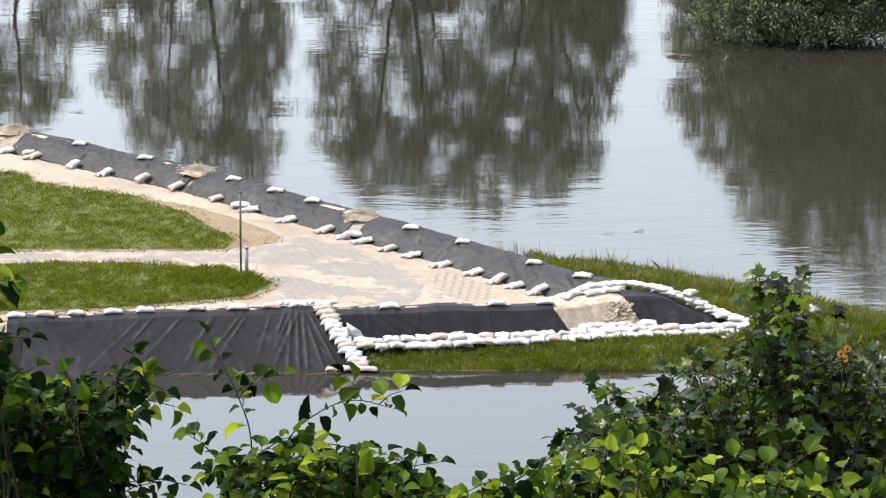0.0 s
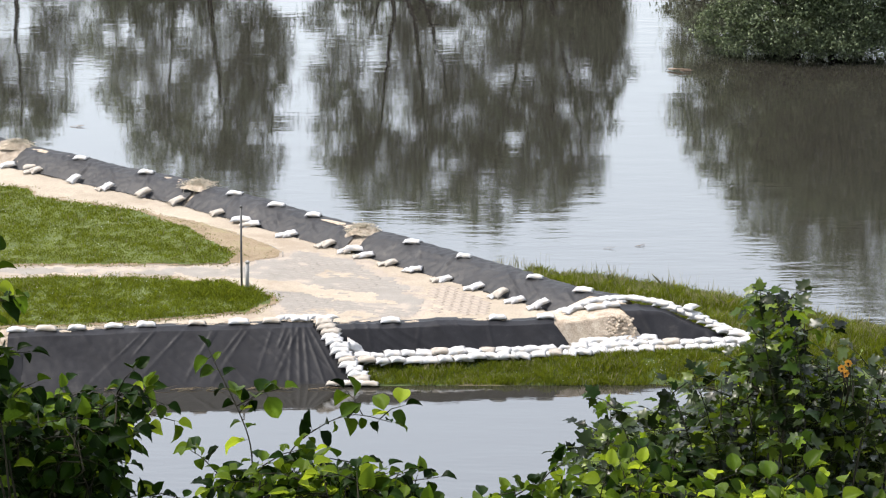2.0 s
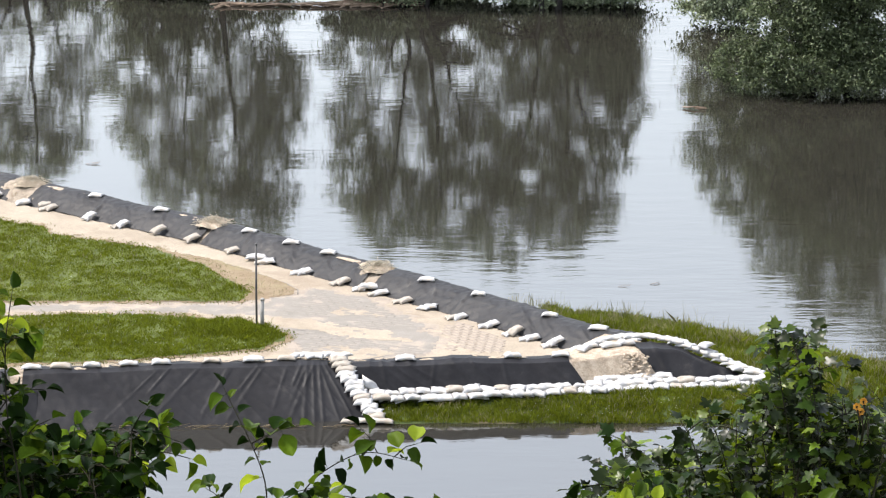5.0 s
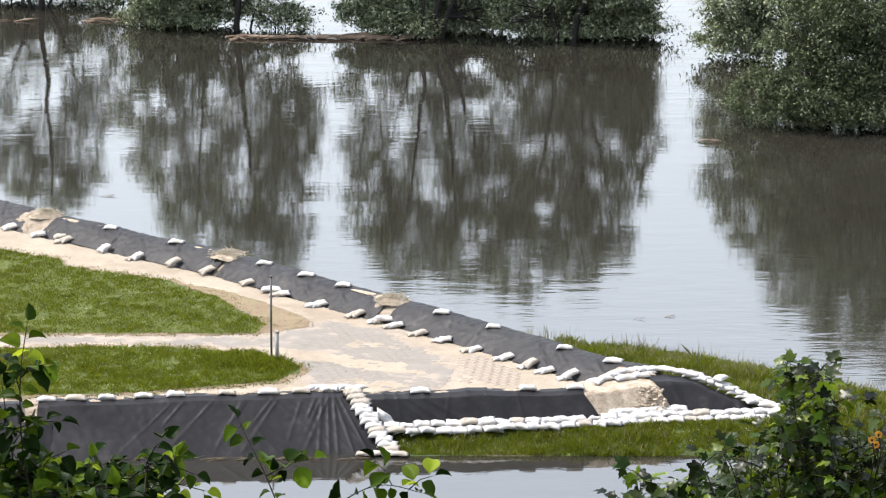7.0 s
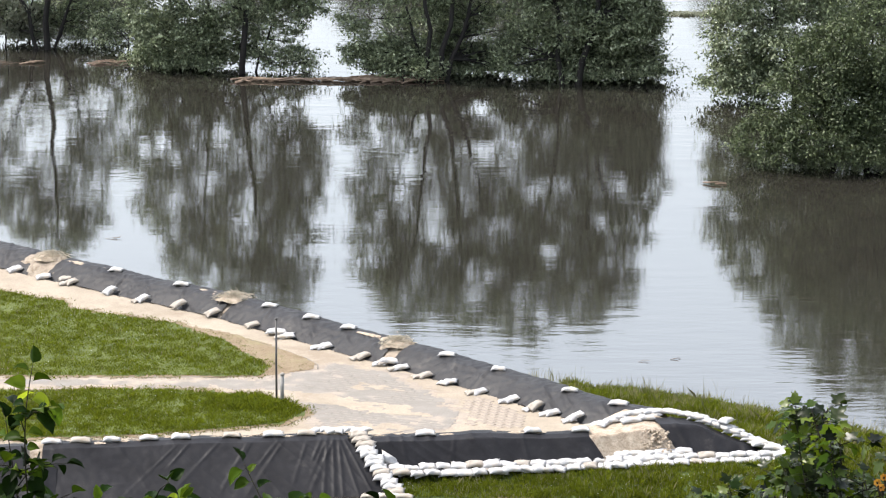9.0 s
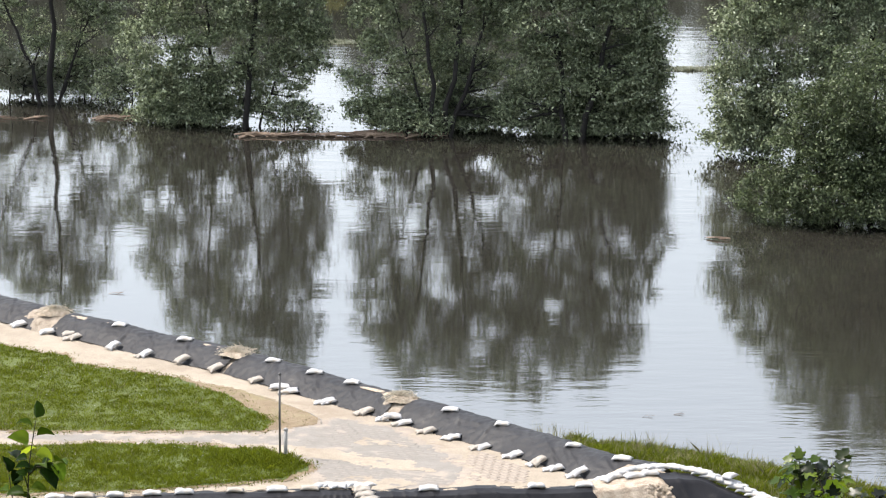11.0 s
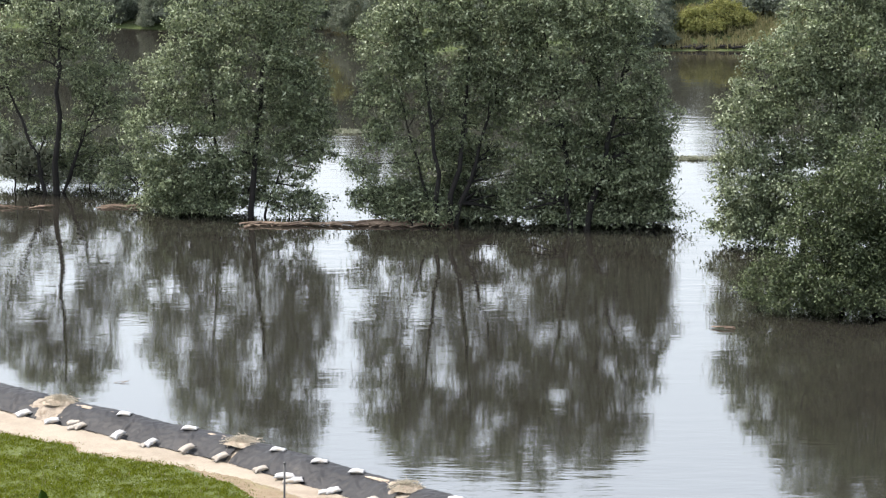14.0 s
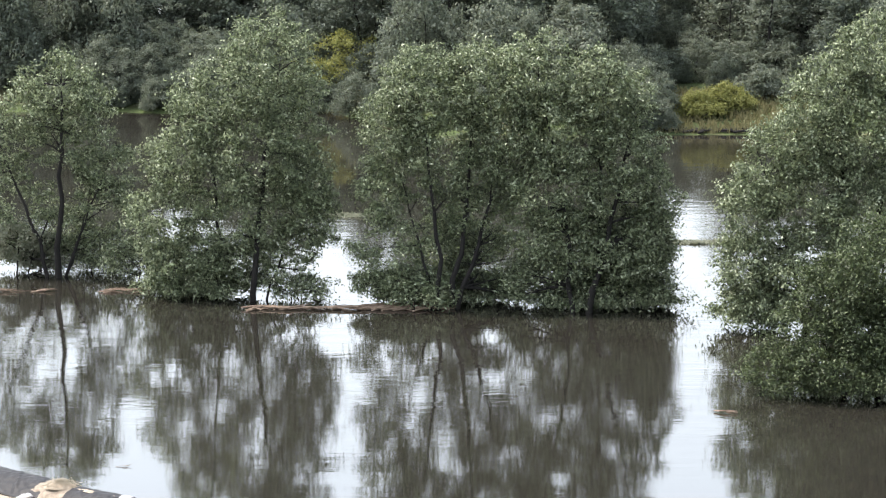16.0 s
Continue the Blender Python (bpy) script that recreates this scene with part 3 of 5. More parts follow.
# along the foot of the long dam, with the share of the way, the turn and the tip up the slope
FEET = ((-12.35, 30, 0), (-11.45, 10, 0), (-10.6, 40, 0), (-9.4, 50, 1), (-8.35, 45, 1), (-7.35, 35, 1), (-6.35, 30, 1), (-5.2, 25, 0), (-4.2, 5, 0), (-3.15, 20, 0),
        (-2.15, 35, 0), (-1.55, 15, 0), (-1.1, 10, 0), (-0.45, 30, 0), (0.2, -10, 0), (0.98, 35, 0), (1.72, 30, 0), (2.35, 40, 1), (2.75, 15, 0), (3.3, 30, 1), (3.85, 30, 0), (4.35, 20, 0))
for x, turn, up in FEET:
    px, py = LONG[share_at(x)]
    n = bag_random.uniform(0.0, 0.12)
    bag(px - 0.05 + n * 0.6, py - 0.1 + n * 0.6, 0.665 + 0.05 * up + n * 0.4, turn, -10 - 8 * up, 10, old=bag_random.random() < 0.3, size=bag_random.uniform(0.7, 0.84))
    if bag_random.random() < 0.6:
        bag(px - 0.22 + n * 0.6, py - 0.14 + n * 0.6, 0.66, turn + bag_random.uniform(-30, 10), -4, 6, old=bag_random.random() < 0.5, size=bag_random.uniform(0.6, 0.72))
bag(-10.72, 105.95, 0.68, 8, old=True)
bag(-4.5, 99.95, 0.70, -4)
bag(-1.42, 96.85, 0.72, -8)
for x, turn in ((-9.33, -14), (-7.36, -10), (-4.81, -12), (-2.61, -16), (-3.65, -8), (0.03, -10), (1.38, -12), (3.1, -8), (4.45, -14)):
    i = share_at(x - 0.55)
    px, py, _ = offset_line([LONG[max(i - 1, 0)], LONG[i], LONG[min(i + 1, 599)]], 0.85, 0)[1]
    bag(px, py, 1.045, turn, size=bag_random.uniform(0.72, 0.85))
# along the top of the front dam
for x, turn, old in ((-9.4, 5, False), (-8.7, 0, True), (-7.97, 3, False), (-7.09, 6, False), (-6.32, 4, False), (-5.1, 0, True), (-4.1, 5, False), (-3.3, 0, True), (-0.43, 3, False), (2.18, 5, False), (3.35, 2, False)):
    bag(x, front_y(x) + 0.12, (1.12 if x < -2.3 else 1.04), turn, label="white woven sandbag on the top edge of the dam", group="sandbags on the front dam", old=old, size=bag_random.uniform(0.74, 0.92))
# a ladder of bags down the joint of two sheets
for k in range(13):
    s = k / 12
    x, y, z = -2.05 + 0.88 * s + bag_random.uniform(-0.04, 0.04), 88.62 - 1.42 * s, 1.12 - 1.0 * s
    bag(x, y, z, bag_random.uniform(-12, 12), bag_random.uniform(-4, 4), 24, "white sandbag in a stacked run down the sheet joint", "sandbags down the joint", bag_random.random() < 0.25, bag_random.uniform(0.76, 0.86))
for k in range(7):
    bag(-3.05 + 0.19 * k, 88.95 + 0.06 * math.sin(k * 2.1), 1.13, bag_random.uniform(20, 70), 0, 0, "white sandbag heaped at the head of the joint", "sandbags down the joint", False, 0.75)
for k in range(5):
    bag(-1.75 + 0.21 * k, 87.0 + 0.03 * math.sin(k), 0.06, bag_random.uniform(-15, 15), 0, 0, "white sandbag at the water's edge", "sandbags down the joint", k % 2 == 0, 0.75)
# two courses along the foot of the right sheet, round the tip and back up
TOE = ((-1.5, 88.0), (1.0, 88.22), (3.8, 88.66), (5.9, 89.0), (8.3, 89.2))
toe = cut_line(TOE, 0, 1, 27)
for row, (dy, z, s) in enumerate(((0.0, 0.46, 0.78), (-0.2, 0.37, 0.78), (-0.05, 0.34, 0.8))):
    for i, (x, y) in enumerate(toe):
        if row == 1 and i > 24:
            continue
        bag(x + 0.12 * row, y + dy + bag_random.uniform(-0.04, 0.04), z + bag_random.uniform(-0.02, 0.03), bag_random.uniform(-22, 30), bag_random.uniform(-8, 8), bag_random.uniform(4, 22),
            "white sandbag in the course along the sheet's foot", "sandbags along the foot", bag_random.random() < 0.08, s * bag_random.uniform(0.9, 1.1))
for i in range(9):
    bag(4.35 + 0.19 * i, 88.95 + 0.035 * i, 0.5 + 0.02 * math.sin(i * 1.7), bag_random.uniform(-20, 30), 0, 10, "white sandbag heaped below the sandy mound", "sandbags along the foot", False, 0.85)
bag(-1.25, 88.25, 0.56, 10, 35, 40, "clean white folded bag leaning on the sheet", "sandbags along the foot", False, 0.95)
EDGE = ((3.95, 90.0), (4.45, 90.45), (5.0, 90.6), (5.6, 90.6), (6.1, 90.4), (6.85, 90.15), (7.4, 89.95), (8.0, 89.6), (8.4, 89.2))
EDGE_Z = (0.98, 1.08, 1.13, 1.13, 1.08, 0.86, 0.66, 0.5, 0.42)
edge = cut_line(EDGE, 0, 1, 23)
for i, (x, y) in enumerate(edge):
    z = float(np.interp(x, [p[0] for p in EDGE], EDGE_Z))
    nx, nyy = edge[min(i + 1, 22)][0] - edge[max(i - 1, 0)][0], edge[min(i + 1, 22)][1] - edge[max(i - 1, 0)][1]
    turn = math.degrees(math.atan2(nyy, nx))
    bag(x, y, z, turn + bag_random.uniform(-18, 18), 0, 0, "white sandbag in the course round the dam's end", "sandbags round the end", False, 0.78)
    if x > 5.8:
        bag(x + 0.12, y + 0.2, z - 0.06, turn + bag_random.uniform(-25, 25), 0, 0, "white sandbag in the course round the dam's end", "sandbags round the end", False, 0.86)
for x, y, z, t in ((6.95, 90.3, 0.98, 60), (7.75, 89.7, 0.58, 20), (8.1, 89.45, 0.55, -20), (8.25, 89.1, 0.48, 10), (8.6, 89.05, 0.40, 30), (4.85, 91.25, 0.9, -30), (5.15, 91.05, 0.92, -25), (5.0, 90.3, 1.05, 5), (4.6, 90.15, 1.03, 20)):
    bag(x, y, z, t, 0, 0, "white sandbag in the heap at the dam's tip", "sandbags round the end", False, 0.9)


# ---- pole and post ----
def pole(name, x, y, z, tall, rad, mat, label, cap):
    ob = thing(name, (x, y, z), label, "post")
    vv, ff = tube([(0, 0, -0.3), (0, 0, tall * 0.5), (0.01, 0, tall)], [rad, rad, rad * 0.96], 12)
    child("shaft", mesh_data("shaft", vv, ff, mat), ob)
    vv, ff = tube([(0.01, 0, tall), (0.01, 0, tall + cap), (0.01, 0, tall + cap * 1.6)], [rad * 1.15, rad * 1.15, rad * 0.5], 12)
    child("cap", mesh_data("cap", vv, ff, mat), ob)
    return ob


pole("marker_pole", -4.22, 93.25, 0.6, 2.18, 0.028, MAT_STEEL, "thin dark steel pole standing in the grass tip", 0.03)
pole("bollard", -4.07, 93.05, 0.6, 0.78, 0.05, MAT_ZINC, "short grey metal post beside the dark pole", 0.04)


# ---- grass ----
rng = np.random.default_rng(3)


def blades(name, outline, count, tall, mat, label, z=None, clump=0.5, wide=0.011, lean=0.35, grow=None, hole=None):
    """Grass as narrow blades on a patch of ground, thicker in tufts."""
    o = np.array(outline)
    lo, hi = o.min(0), o.max(0)
    p = rng.uniform(lo, hi, (count * 4, 2))
    p = p[inside(outline, p[:, 0], p[:, 1])]
    if hole is not None:
        p = p[~inside(hole, p[:, 0], p[:, 1])]
    dens = np.array([n3(a * 1.1, b * 0.8, 2.0) + 0.6 * n3(a * 3.5, b * 3.0, 4.0) for a, b in p])
    p = p[dens + rng.normal(0, 0.3, len(p)) > -clump][:count]
    n = len(p)
    g = np.array([height(a, b) for a, b in p]) if z is None else np.full(n, z)
    g = np.maximum(g, -0.05)
    hgt = tall * rng.uniform(0.45, 1.25, n) * np.array([(1 + 0.5 * n3(a * 0.9, b * 0.9, 6.0)) * (1 + 0.9 * n3(a * 3.2, b * 2.6, 8.0)) for a, b in p])
    if grow is not None:
        hgt *= grow(p)
    t = rng.uniform(0, 2 * np.pi, n)
    l = rng.normal(0, lean, (n, 2)) * hgt[:, None]
    w = wide * rng.uniform(0.7, 1.5, n)
    side = np.stack([np.cos(t) * w, np.sin(t) * w, np.zeros(n)], 1)
    root = np.column_stack([p, g])
    mid = root + np.column_stack([l * 0.35, hgt * 0.6])
    tip = root + np.column_stack([l, hgt])
    verts = np.stack([root - side, root + side, mid + side * 0.8, tip, mid - side * 0.8], 1).reshape(-1, 3)
    return tagged(new(name, poly_array(name, verts, 5, mat)), label, "grass", kind="stuff")


VIEW_A = [(max(x, -14.0), y if x > -14 else (105.7 if y > 100 else 95.9)) for x, y in LAWN_A]
VIEW_B = [(max(x, -13.0), y if x > -13 else (94.5 if y > 92 else 89.7)) for x, y in LAWN_B]
blades("lawn_grass", VIEW_A, 52000, 0.06, MAT_GRASS, "short green lawn grass", 0.63, wide=0.009, lean=0.6)
blades("lawn_grass", VIEW_B, 42000, 0.075, MAT_GRASS, "green lawn grass growing taller towards the poles", 0.63, wide=0.009, lean=0.6,
       grow=lambda p: 1 + 1.2 * np.exp(-((p[:, 0] + 4.4) ** 2 + (p[:, 1] - 93.0) ** 2) / 1.6))
NEAR_BANK = [(-0.95, 87.05), (9.0, 86.9), (14.0, 86.3), (14.0, 88.6), (8.6, 88.8), (6.0, 88.7), (3.8, 88.35), (-1.0, 87.9)]
blades("bank_grass", NEAR_BANK, 38000, 0.11, MAT_GRASS, "lush green grass on the bank by the inner water", wide=0.009, lean=0.5)
FAR_BANK = [(2.8, 93.2), (3.2, 97.1), (6.3, 95.7), (8.4, 94.3), (12.0, 91.4), (15.0, 89.0), (14.0, 87.4), (8.8, 88.9), (8.2, 90.0), (6.2, 91.2), (4.6, 92.0)]
blades("bank_grass", FAR_BANK, 40000, 0.16, MAT_GRASS, "rough green grass behind the dam's end", wide=0.01, lean=0.45)
FRINGE = [(2.2, 96.6), (6.3, 95.2), (12.0, 91.0), (14.0, 89.6), (14.0, 90.3), (12.0, 91.9), (6.3, 96.1), (2.2, 98.0)]
blades("reed_fringe", FRINGE, 1500, 0.38, MAT_DRYGRASS, "thin tall grass stalks at the water's edge", wide=0.0045, lean=0.15, clump=0.2)
for view in (VIEW_A, VIEW_B):
    blades("edge_grass", wider(view, 0.3), 3600, 0.05, MAT_GRASS, "thin grass creeping over the lawn's worn edge", 0.62, clump=0.05, wide=0.009, lean=0.7, hole=view)
    blades("edge_grass", wider(view, 0.42), 3000, 0.045, MAT_DRYGRASS, "thin dry grass along the lawn's worn edge", 0.62, clump=0.1, wide=0.009, lean=0.8, hole=view)
blades("dry_tufts", FAR_BANK, 7000, 0.24, MAT_DRYGRASS, "pale dry stalks in the rough grass", clump=-0.05, wide=0.007)
blades("dry_tufts", NEAR_BANK, 1800, 0.18, MAT_DRYGRASS, "pale dry stalks in the bank grass", clump=-0.05, wide=0.007)
blades("dry_tufts", VIEW_A, 700, 0.1, MAT_DRYGRASS, "pale dry tufts in the lawn", 0.63, clump=-0.1)
blades("dry_tufts", VIEW_B, 600, 0.1, MAT_DRYGRASS, "pale dry tufts in the lawn", 0.63, clump=-0.1)
for patch_name, patch, count in (("clover_bloom", VIEW_A, 120), ("clover_bloom", VIEW_B, 60), ("clover_bloom", NEAR_BANK, 120)):
    o = np.array(patch)
    q = rng.uniform(o.min(0), o.max(0), (count * 5, 2))
    q = q[inside(patch, q[:, 0], q[:, 1])]
    q = q[np.array([n3(u * 0.9, w * 0.9, 8.0) > 0.05 for u, w in q])][:count]
    top = np.column_stack([q, [(0.63 if patch is not NEAR_BANK else height(u, w)) + rng.uniform(0.07, 0.13) for u, w in q]])
    e = 0.009
    quad = np.array([(-e, 0, -e), (e, 0, -e), (e, 0, e), (-e, 0, e)])
    tagged(new(patch_name, poly_array(patch_name, (top[:, None, :] + quad[None]).reshape(-1, 3), 4, MAT_CLOVER)), "scattered white clover heads in the grass", "flower", kind="stuff")
blades("verge_grass", VERGE, 500, 0.025, MAT_DRYGRASS, "dry flattened grass on the verge", 0.62, lean=0.8)


# ---- trees ----
def leaf_cloud(centres, radii, per, length, width, seed, droop=0.3):
    """Leaves as small pointed quads, gathered into domed clumps round the centres."""
    r = np.random.default_rng(seed)
    c = np.repeat(centres, per, axis=0)
    rad = np.repeat(radii, per)
    n = len(c)
    middle = c
    off = r.normal(0, 0.5, (n, 3)) * np.array([1, 1, 0.62])
    off[:, 2] = np.where(r.uniform(0, 1, n) < 0.6, np.abs(off[:, 2]), off[:, 2]) - 0.25 * np.hypot(off[:, 0], off[:, 1])
    c = c + off * rad[:, None]
    keep = c[:, 2] > 0.03
    c, off = c[keep], off[keep]
    n = len(c)
    face = r.normal(0, 0.55, (n, 3)) + off * 1.1
    face[:, 2] += 0.45
    a = np.cross(face, r.normal(0, 1, (n, 3)))
    a[:, 2] -= droop * 0.5
    a /= np.linalg.norm(a, axis=1, keepdims=True)
    b = np.cross(face, a)
    b /= np.linalg.norm(b, axis=1, keepdims=True)
    l = (length * r.uniform(0.6, 1.3, n))[:, None]
    w = (width * r.uniform(0.7, 1.3, n))[:, None]
    up = np.cross(a, b) * w * 0.25
    return np.stack([c - a * l / 2, c + b * w / 2 + up, c + a * l / 2, c - b * w / 2 + up], 1).reshape(-1, 3)


def crown_points(lobes, count, seed, hollow=0.45):
    """Places of the clumps, through the outer part of each lobe; a seventh number thins a lobe out."""
    r = np.random.default_rng(seed)
    thick = np.array([q[6] if len(q) > 6 else 1.0 for q in lobes])
    lobes = np.array([q[:6] for q in lobes], float)
    wgt = (lobes[:, 3] * lobes[:, 4] * lobes[:, 5]) ** 0.75 * thick
    pick = r.choice(len(lobes), count * 2, p=wgt / wgt.sum())
    d = r.normal(0, 1, (count * 2, 3))
    d /= np.linalg.norm(d, axis=1, keepdims=True)
    rad = hollow + (1 - hollow) * r.uniform(0, 1, count * 2) ** 0.6
    rad *= 1 + 0.22 * np.array([n3(*(v * 2.6 + seed)) for v in d])
    p = lobes[pick, :3] + d * rad[:, None] * lobes[pick, 3:]
    return p[p[:, 2] > 0.15][:count]


def limb(a, b, r0, r1, seed, bend=0.12, steps=6):
    """A bent, tapering limb from a to b."""
    a, b = Vector(a), Vector(b)
    rr = random.Random(seed)
    ln = (b - a).length
    mid = a.lerp(b, 0.5) + Vector((rr.uniform(-1, 1), rr.uniform(-1, 1), rr.uniform(-0.2, 1.0))) * ln * bend
    pts, rad = [], []
    for i in range(steps + 1):
        t = i / steps
        p = a * (1 - t) ** 2 + mid * 2 * t * (1 - t) + b * t * t
        pts.append(p + Vector((rr.uniform(-1, 1), rr.uniform(-1, 1), 0)) * ln * 0.012)
        rad.append(r0 + (r1 - r0) * t)
    return pts, rad


def tree(name, place, trunks, lobes, clumps, per, leaf, mat, label, seed, clump_size=0.5, group="", limbs=26, hollow=0.45, ahead=0.6):
    """A tree or shrub: leaning trunks, limbs to its clumps, and a crown of many leaves."""
    ob = thing(name, place, label, "shrub" if name == "shrub" else "tree", group)
    r = random.Random(seed)
    pts = crown_points(lobes, clumps, seed, hollow)
    wood, stems = [], []
    for k, (x, y, dx, dy, tall, rad) in enumerate(trunks):
        p, q = limb((x, y - ahead, -0.8), (x + dx, y + dy + 0.4 - ahead * 0.5, tall), rad, rad * 0.16, seed + k, 0.06, 10)
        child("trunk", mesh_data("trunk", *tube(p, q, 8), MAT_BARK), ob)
        stems.append((p, q))
    for k in range(limbs):
        b = Vector(pts[r.randrange(len(pts))])
        p, q = min(stems, key=lambda s: min((w - b).length for w in s[0]))
        ok = [i for i in range(2, len(p)) if p[i].z < b.z + 0.3] or [2]
        i = min(ok, key=lambda i: (p[i] - b).length + r.uniform(0, 0.8))
        lp, lr = limb(p[i], b, q[i] * 0.55 + 0.008, 0.012, seed * 7 + k)
        wood.append(tube(lp, lr, 5))
        for m in range(3):
            e = lp[2 + m] + Vector((r.uniform(-1, 1), r.uniform(-1, 1), r.uniform(-0.3, 0.9))) * 0.9
            tp, tr = limb(lp[2 + m], e, lr[2 + m] * 0.55, 0.006, seed * 9 + k * 3 + m, 0.1, 3)
            wood.append(tube(tp, tr, 4))
    if wood:
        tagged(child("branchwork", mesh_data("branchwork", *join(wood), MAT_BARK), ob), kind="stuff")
    sizes = np.random.default_rng(seed + 1).uniform(0.55, 1.35, len(pts)) * clump_size
    verts = leaf_cloud(pts, sizes, per, leaf[0], leaf[1], seed + 2)
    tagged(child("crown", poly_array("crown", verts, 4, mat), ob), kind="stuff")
    return ob


WILLOW = (0.145, 0.066)
tree("tree", (-15.4, 146.2, 0), [(0, 0, 0.3, 0, 8.2, 0.14), (0.1, 0, 2.2, 0.4, 5.0, 0.07), (-0.1, 0, -2.6, 0.3, 6.0, 0.09), (0.1, 0, 1.2, 0.2, 3.4, 0.05)],
     [(0.1, 0, 7.3, 1.6, 1.5, 1.4), (1.3, 0.2, 6.3, 1.2, 1.2, 1.3), (-1.3, 0.2, 6.2, 1.3, 1.2, 1.4), (0.3, 0.4, 5.0, 1.5, 1.2, 1.4, 0.8), (2.0, 0.5, 4.2, 1.2, 1.1, 1.3), (-2.3, 0.3, 4.8, 1.4, 1.2, 1.6),
      (1.5, 0.7, 2.4, 1.7, 1.3, 1.3, 0.8), (-1.6, 0.8, 2.7, 1.5, 1.1, 1.2, 0.8), (0.2, 1.0, 1.6, 1.8, 1.0, 1.0, 0.8), (1.6, 1.2, 0.9, 1.8, 1.0, 0.7), (-1.4, 1.2, 0.9, 1.5, 1.0, 0.7)],
     560, 56, WILLOW, MAT_WILLOW, "flooded willow with an open crown and forked dark trunk", 101, 0.42, "flooded willows", 60)
tree("tree", (-7.75, 141.2, 0), [(0.2, 0, 1.2, 0.3, 9.6, 0.13), (-1.2, 0.9, -0.4, 0.3, 8.0, 0.08), (-1.6, 0.9, -1.9, 0.2, 4.6, 0.06), (0.4, 0.3, 2.0, 0.2, 5.6, 0.05)],
     [(0.8, 0, 8.9, 1.9, 1.8, 2.0), (1.85, 0.2, 6.9, 1.45, 1.5, 2.1), (-1.3, 0.3, 7.3, 1.5, 1.5, 1.8), (0.2, 0.0, 5.7, 2.1, 1.8, 2.1), (-2.7, 0.3, 5.2, 1.4, 1.4, 1.4), (-3.0, 0.4, 3.1, 1.5, 1.4, 1.6),
      (2.05, 0, 4.4, 1.3, 1.3, 1.5), (-0.6, 0.3, 2.9, 2.0, 1.5, 1.4, 0.95), (2.0, -0.2, 2.3, 1.2, 0.9, 0.9, 0.7), (-2.4, 0.3, 1.4, 1.8, 1.2, 1.0, 1.4), (-0.4, 0.8, 1.2, 1.6, 1.0, 1.1, 2.2), (-2.6, 0.6, 0.6, 1.7, 1.0, 0.6, 2.2), (1.7, -0.2, 0.9, 1.3, 0.8, 0.45, 0.5), (-2.0, 0.2, 0.35, 2.2, 0.9, 0.25, 3.0), (2.2, 0.1, 3.2, 1.2, 1.0, 1.2, 1.3)],
     1400, 56, WILLOW, MAT_WILLOW, "tall flooded willow, its full crown reaching the water", 102, 0.4, "flooded willows", 70)
tree("tree", (-0.8, 140.2, 0), [(0.3, 0, -0.8, 0.2, 7.6, 0.11), (0.5, 0, 1.0, 0.2, 8.2, 0.12), (0.6, 0.1, 2.3, 0.5, 6.6, 0.1), (0.2, 0.2, -1.5, 0, 5.4, 0.07)],
     [(-0.4, 0, 8.1, 1.6, 1.6, 1.75), (2.0, 0.2, 8.2, 1.7, 1.7, 1.75), (-1.6, 0, 6.5, 1.2, 1.4, 1.8), (0.5, 0.2, 5.8, 2.0, 1.8, 1.8), (2.8, 0.2, 5.9, 1.6, 1.6, 1.8), (-1.8, 0, 4.2, 1.0, 1.1, 1.3),
      (-1.5, -0.2, 2.1, 1.6, 1.2, 1.3, 0.7), (-0.9, -0.1, 0.8, 1.9, 1.0, 0.7, 2.0), (1.5, 0.5, 3.4, 1.9, 1.3, 1.4, 1.0), (2.2, 0.8, 1.5, 1.8, 1.1, 1.2, 1.1), (0.4, 0.9, 1.8, 1.3, 1.0, 1.3, 0.9), (1.6, 0.9, 0.6, 1.9, 0.9, 0.6, 2.6), (0.6, 0.0, 0.35, 2.6, 0.8, 0.25, 3.0)],
     1370, 56, WILLOW, MAT_WILLOW, "flooded willow with several dark stems and domed crown", 103, 0.4, "flooded willows", 70, ahead=1.2)
tree("tree", (4.4, 139.6, 0), [(0, 0, -1.2, 0.2, 8.0, 0.11), (0.3, 0, 1.9, 0.3, 7.0, 0.14), (0.6, 0.2, 0.6, 0.2, 7.8, 0.1)],
     [(-1.4, 0.3, 8.7, 1.5, 1.5, 1.7), (0.9, 0.2, 8.1, 1.5, 1.5, 1.6), (2.25, 0.2, 7.9, 0.8, 0.9, 1.2), (-0.1, 0.1, 6.6, 1.9, 1.7, 1.8), (2.15, 0.1, 5.8, 1.4, 1.4, 1.4), (-0.75, 0, 4.3, 1.9, 1.5, 1.7),
      (1.95, 0.1, 3.8, 1.75, 1.5, 1.6), (3.3, 0.2, 4.1, 0.85, 0.8, 1.0), (-0.3, -0.1, 2.2, 1.7, 1.3, 1.5, 1.3), (2.0, 0, 1.8, 1.8, 1.4, 1.5, 1.8), (1.7, 0.1, 0.6, 2.2, 1.2, 0.7, 3.0), (-1.0, 0.4, 0.9, 1.7, 1.1, 0.9, 1.8), (2.6, 0.3, 2.6, 1.3, 1.1, 1.4, 2.0), (1.2, -0.1, 0.35, 2.8, 0.9, 0.25, 4.0)],
     1700, 60, WILLOW, MAT_WILLOW, "dense flooded willow with its lower crown in shade", 104, 0.4, "flooded willows", 70, ahead=1.2)
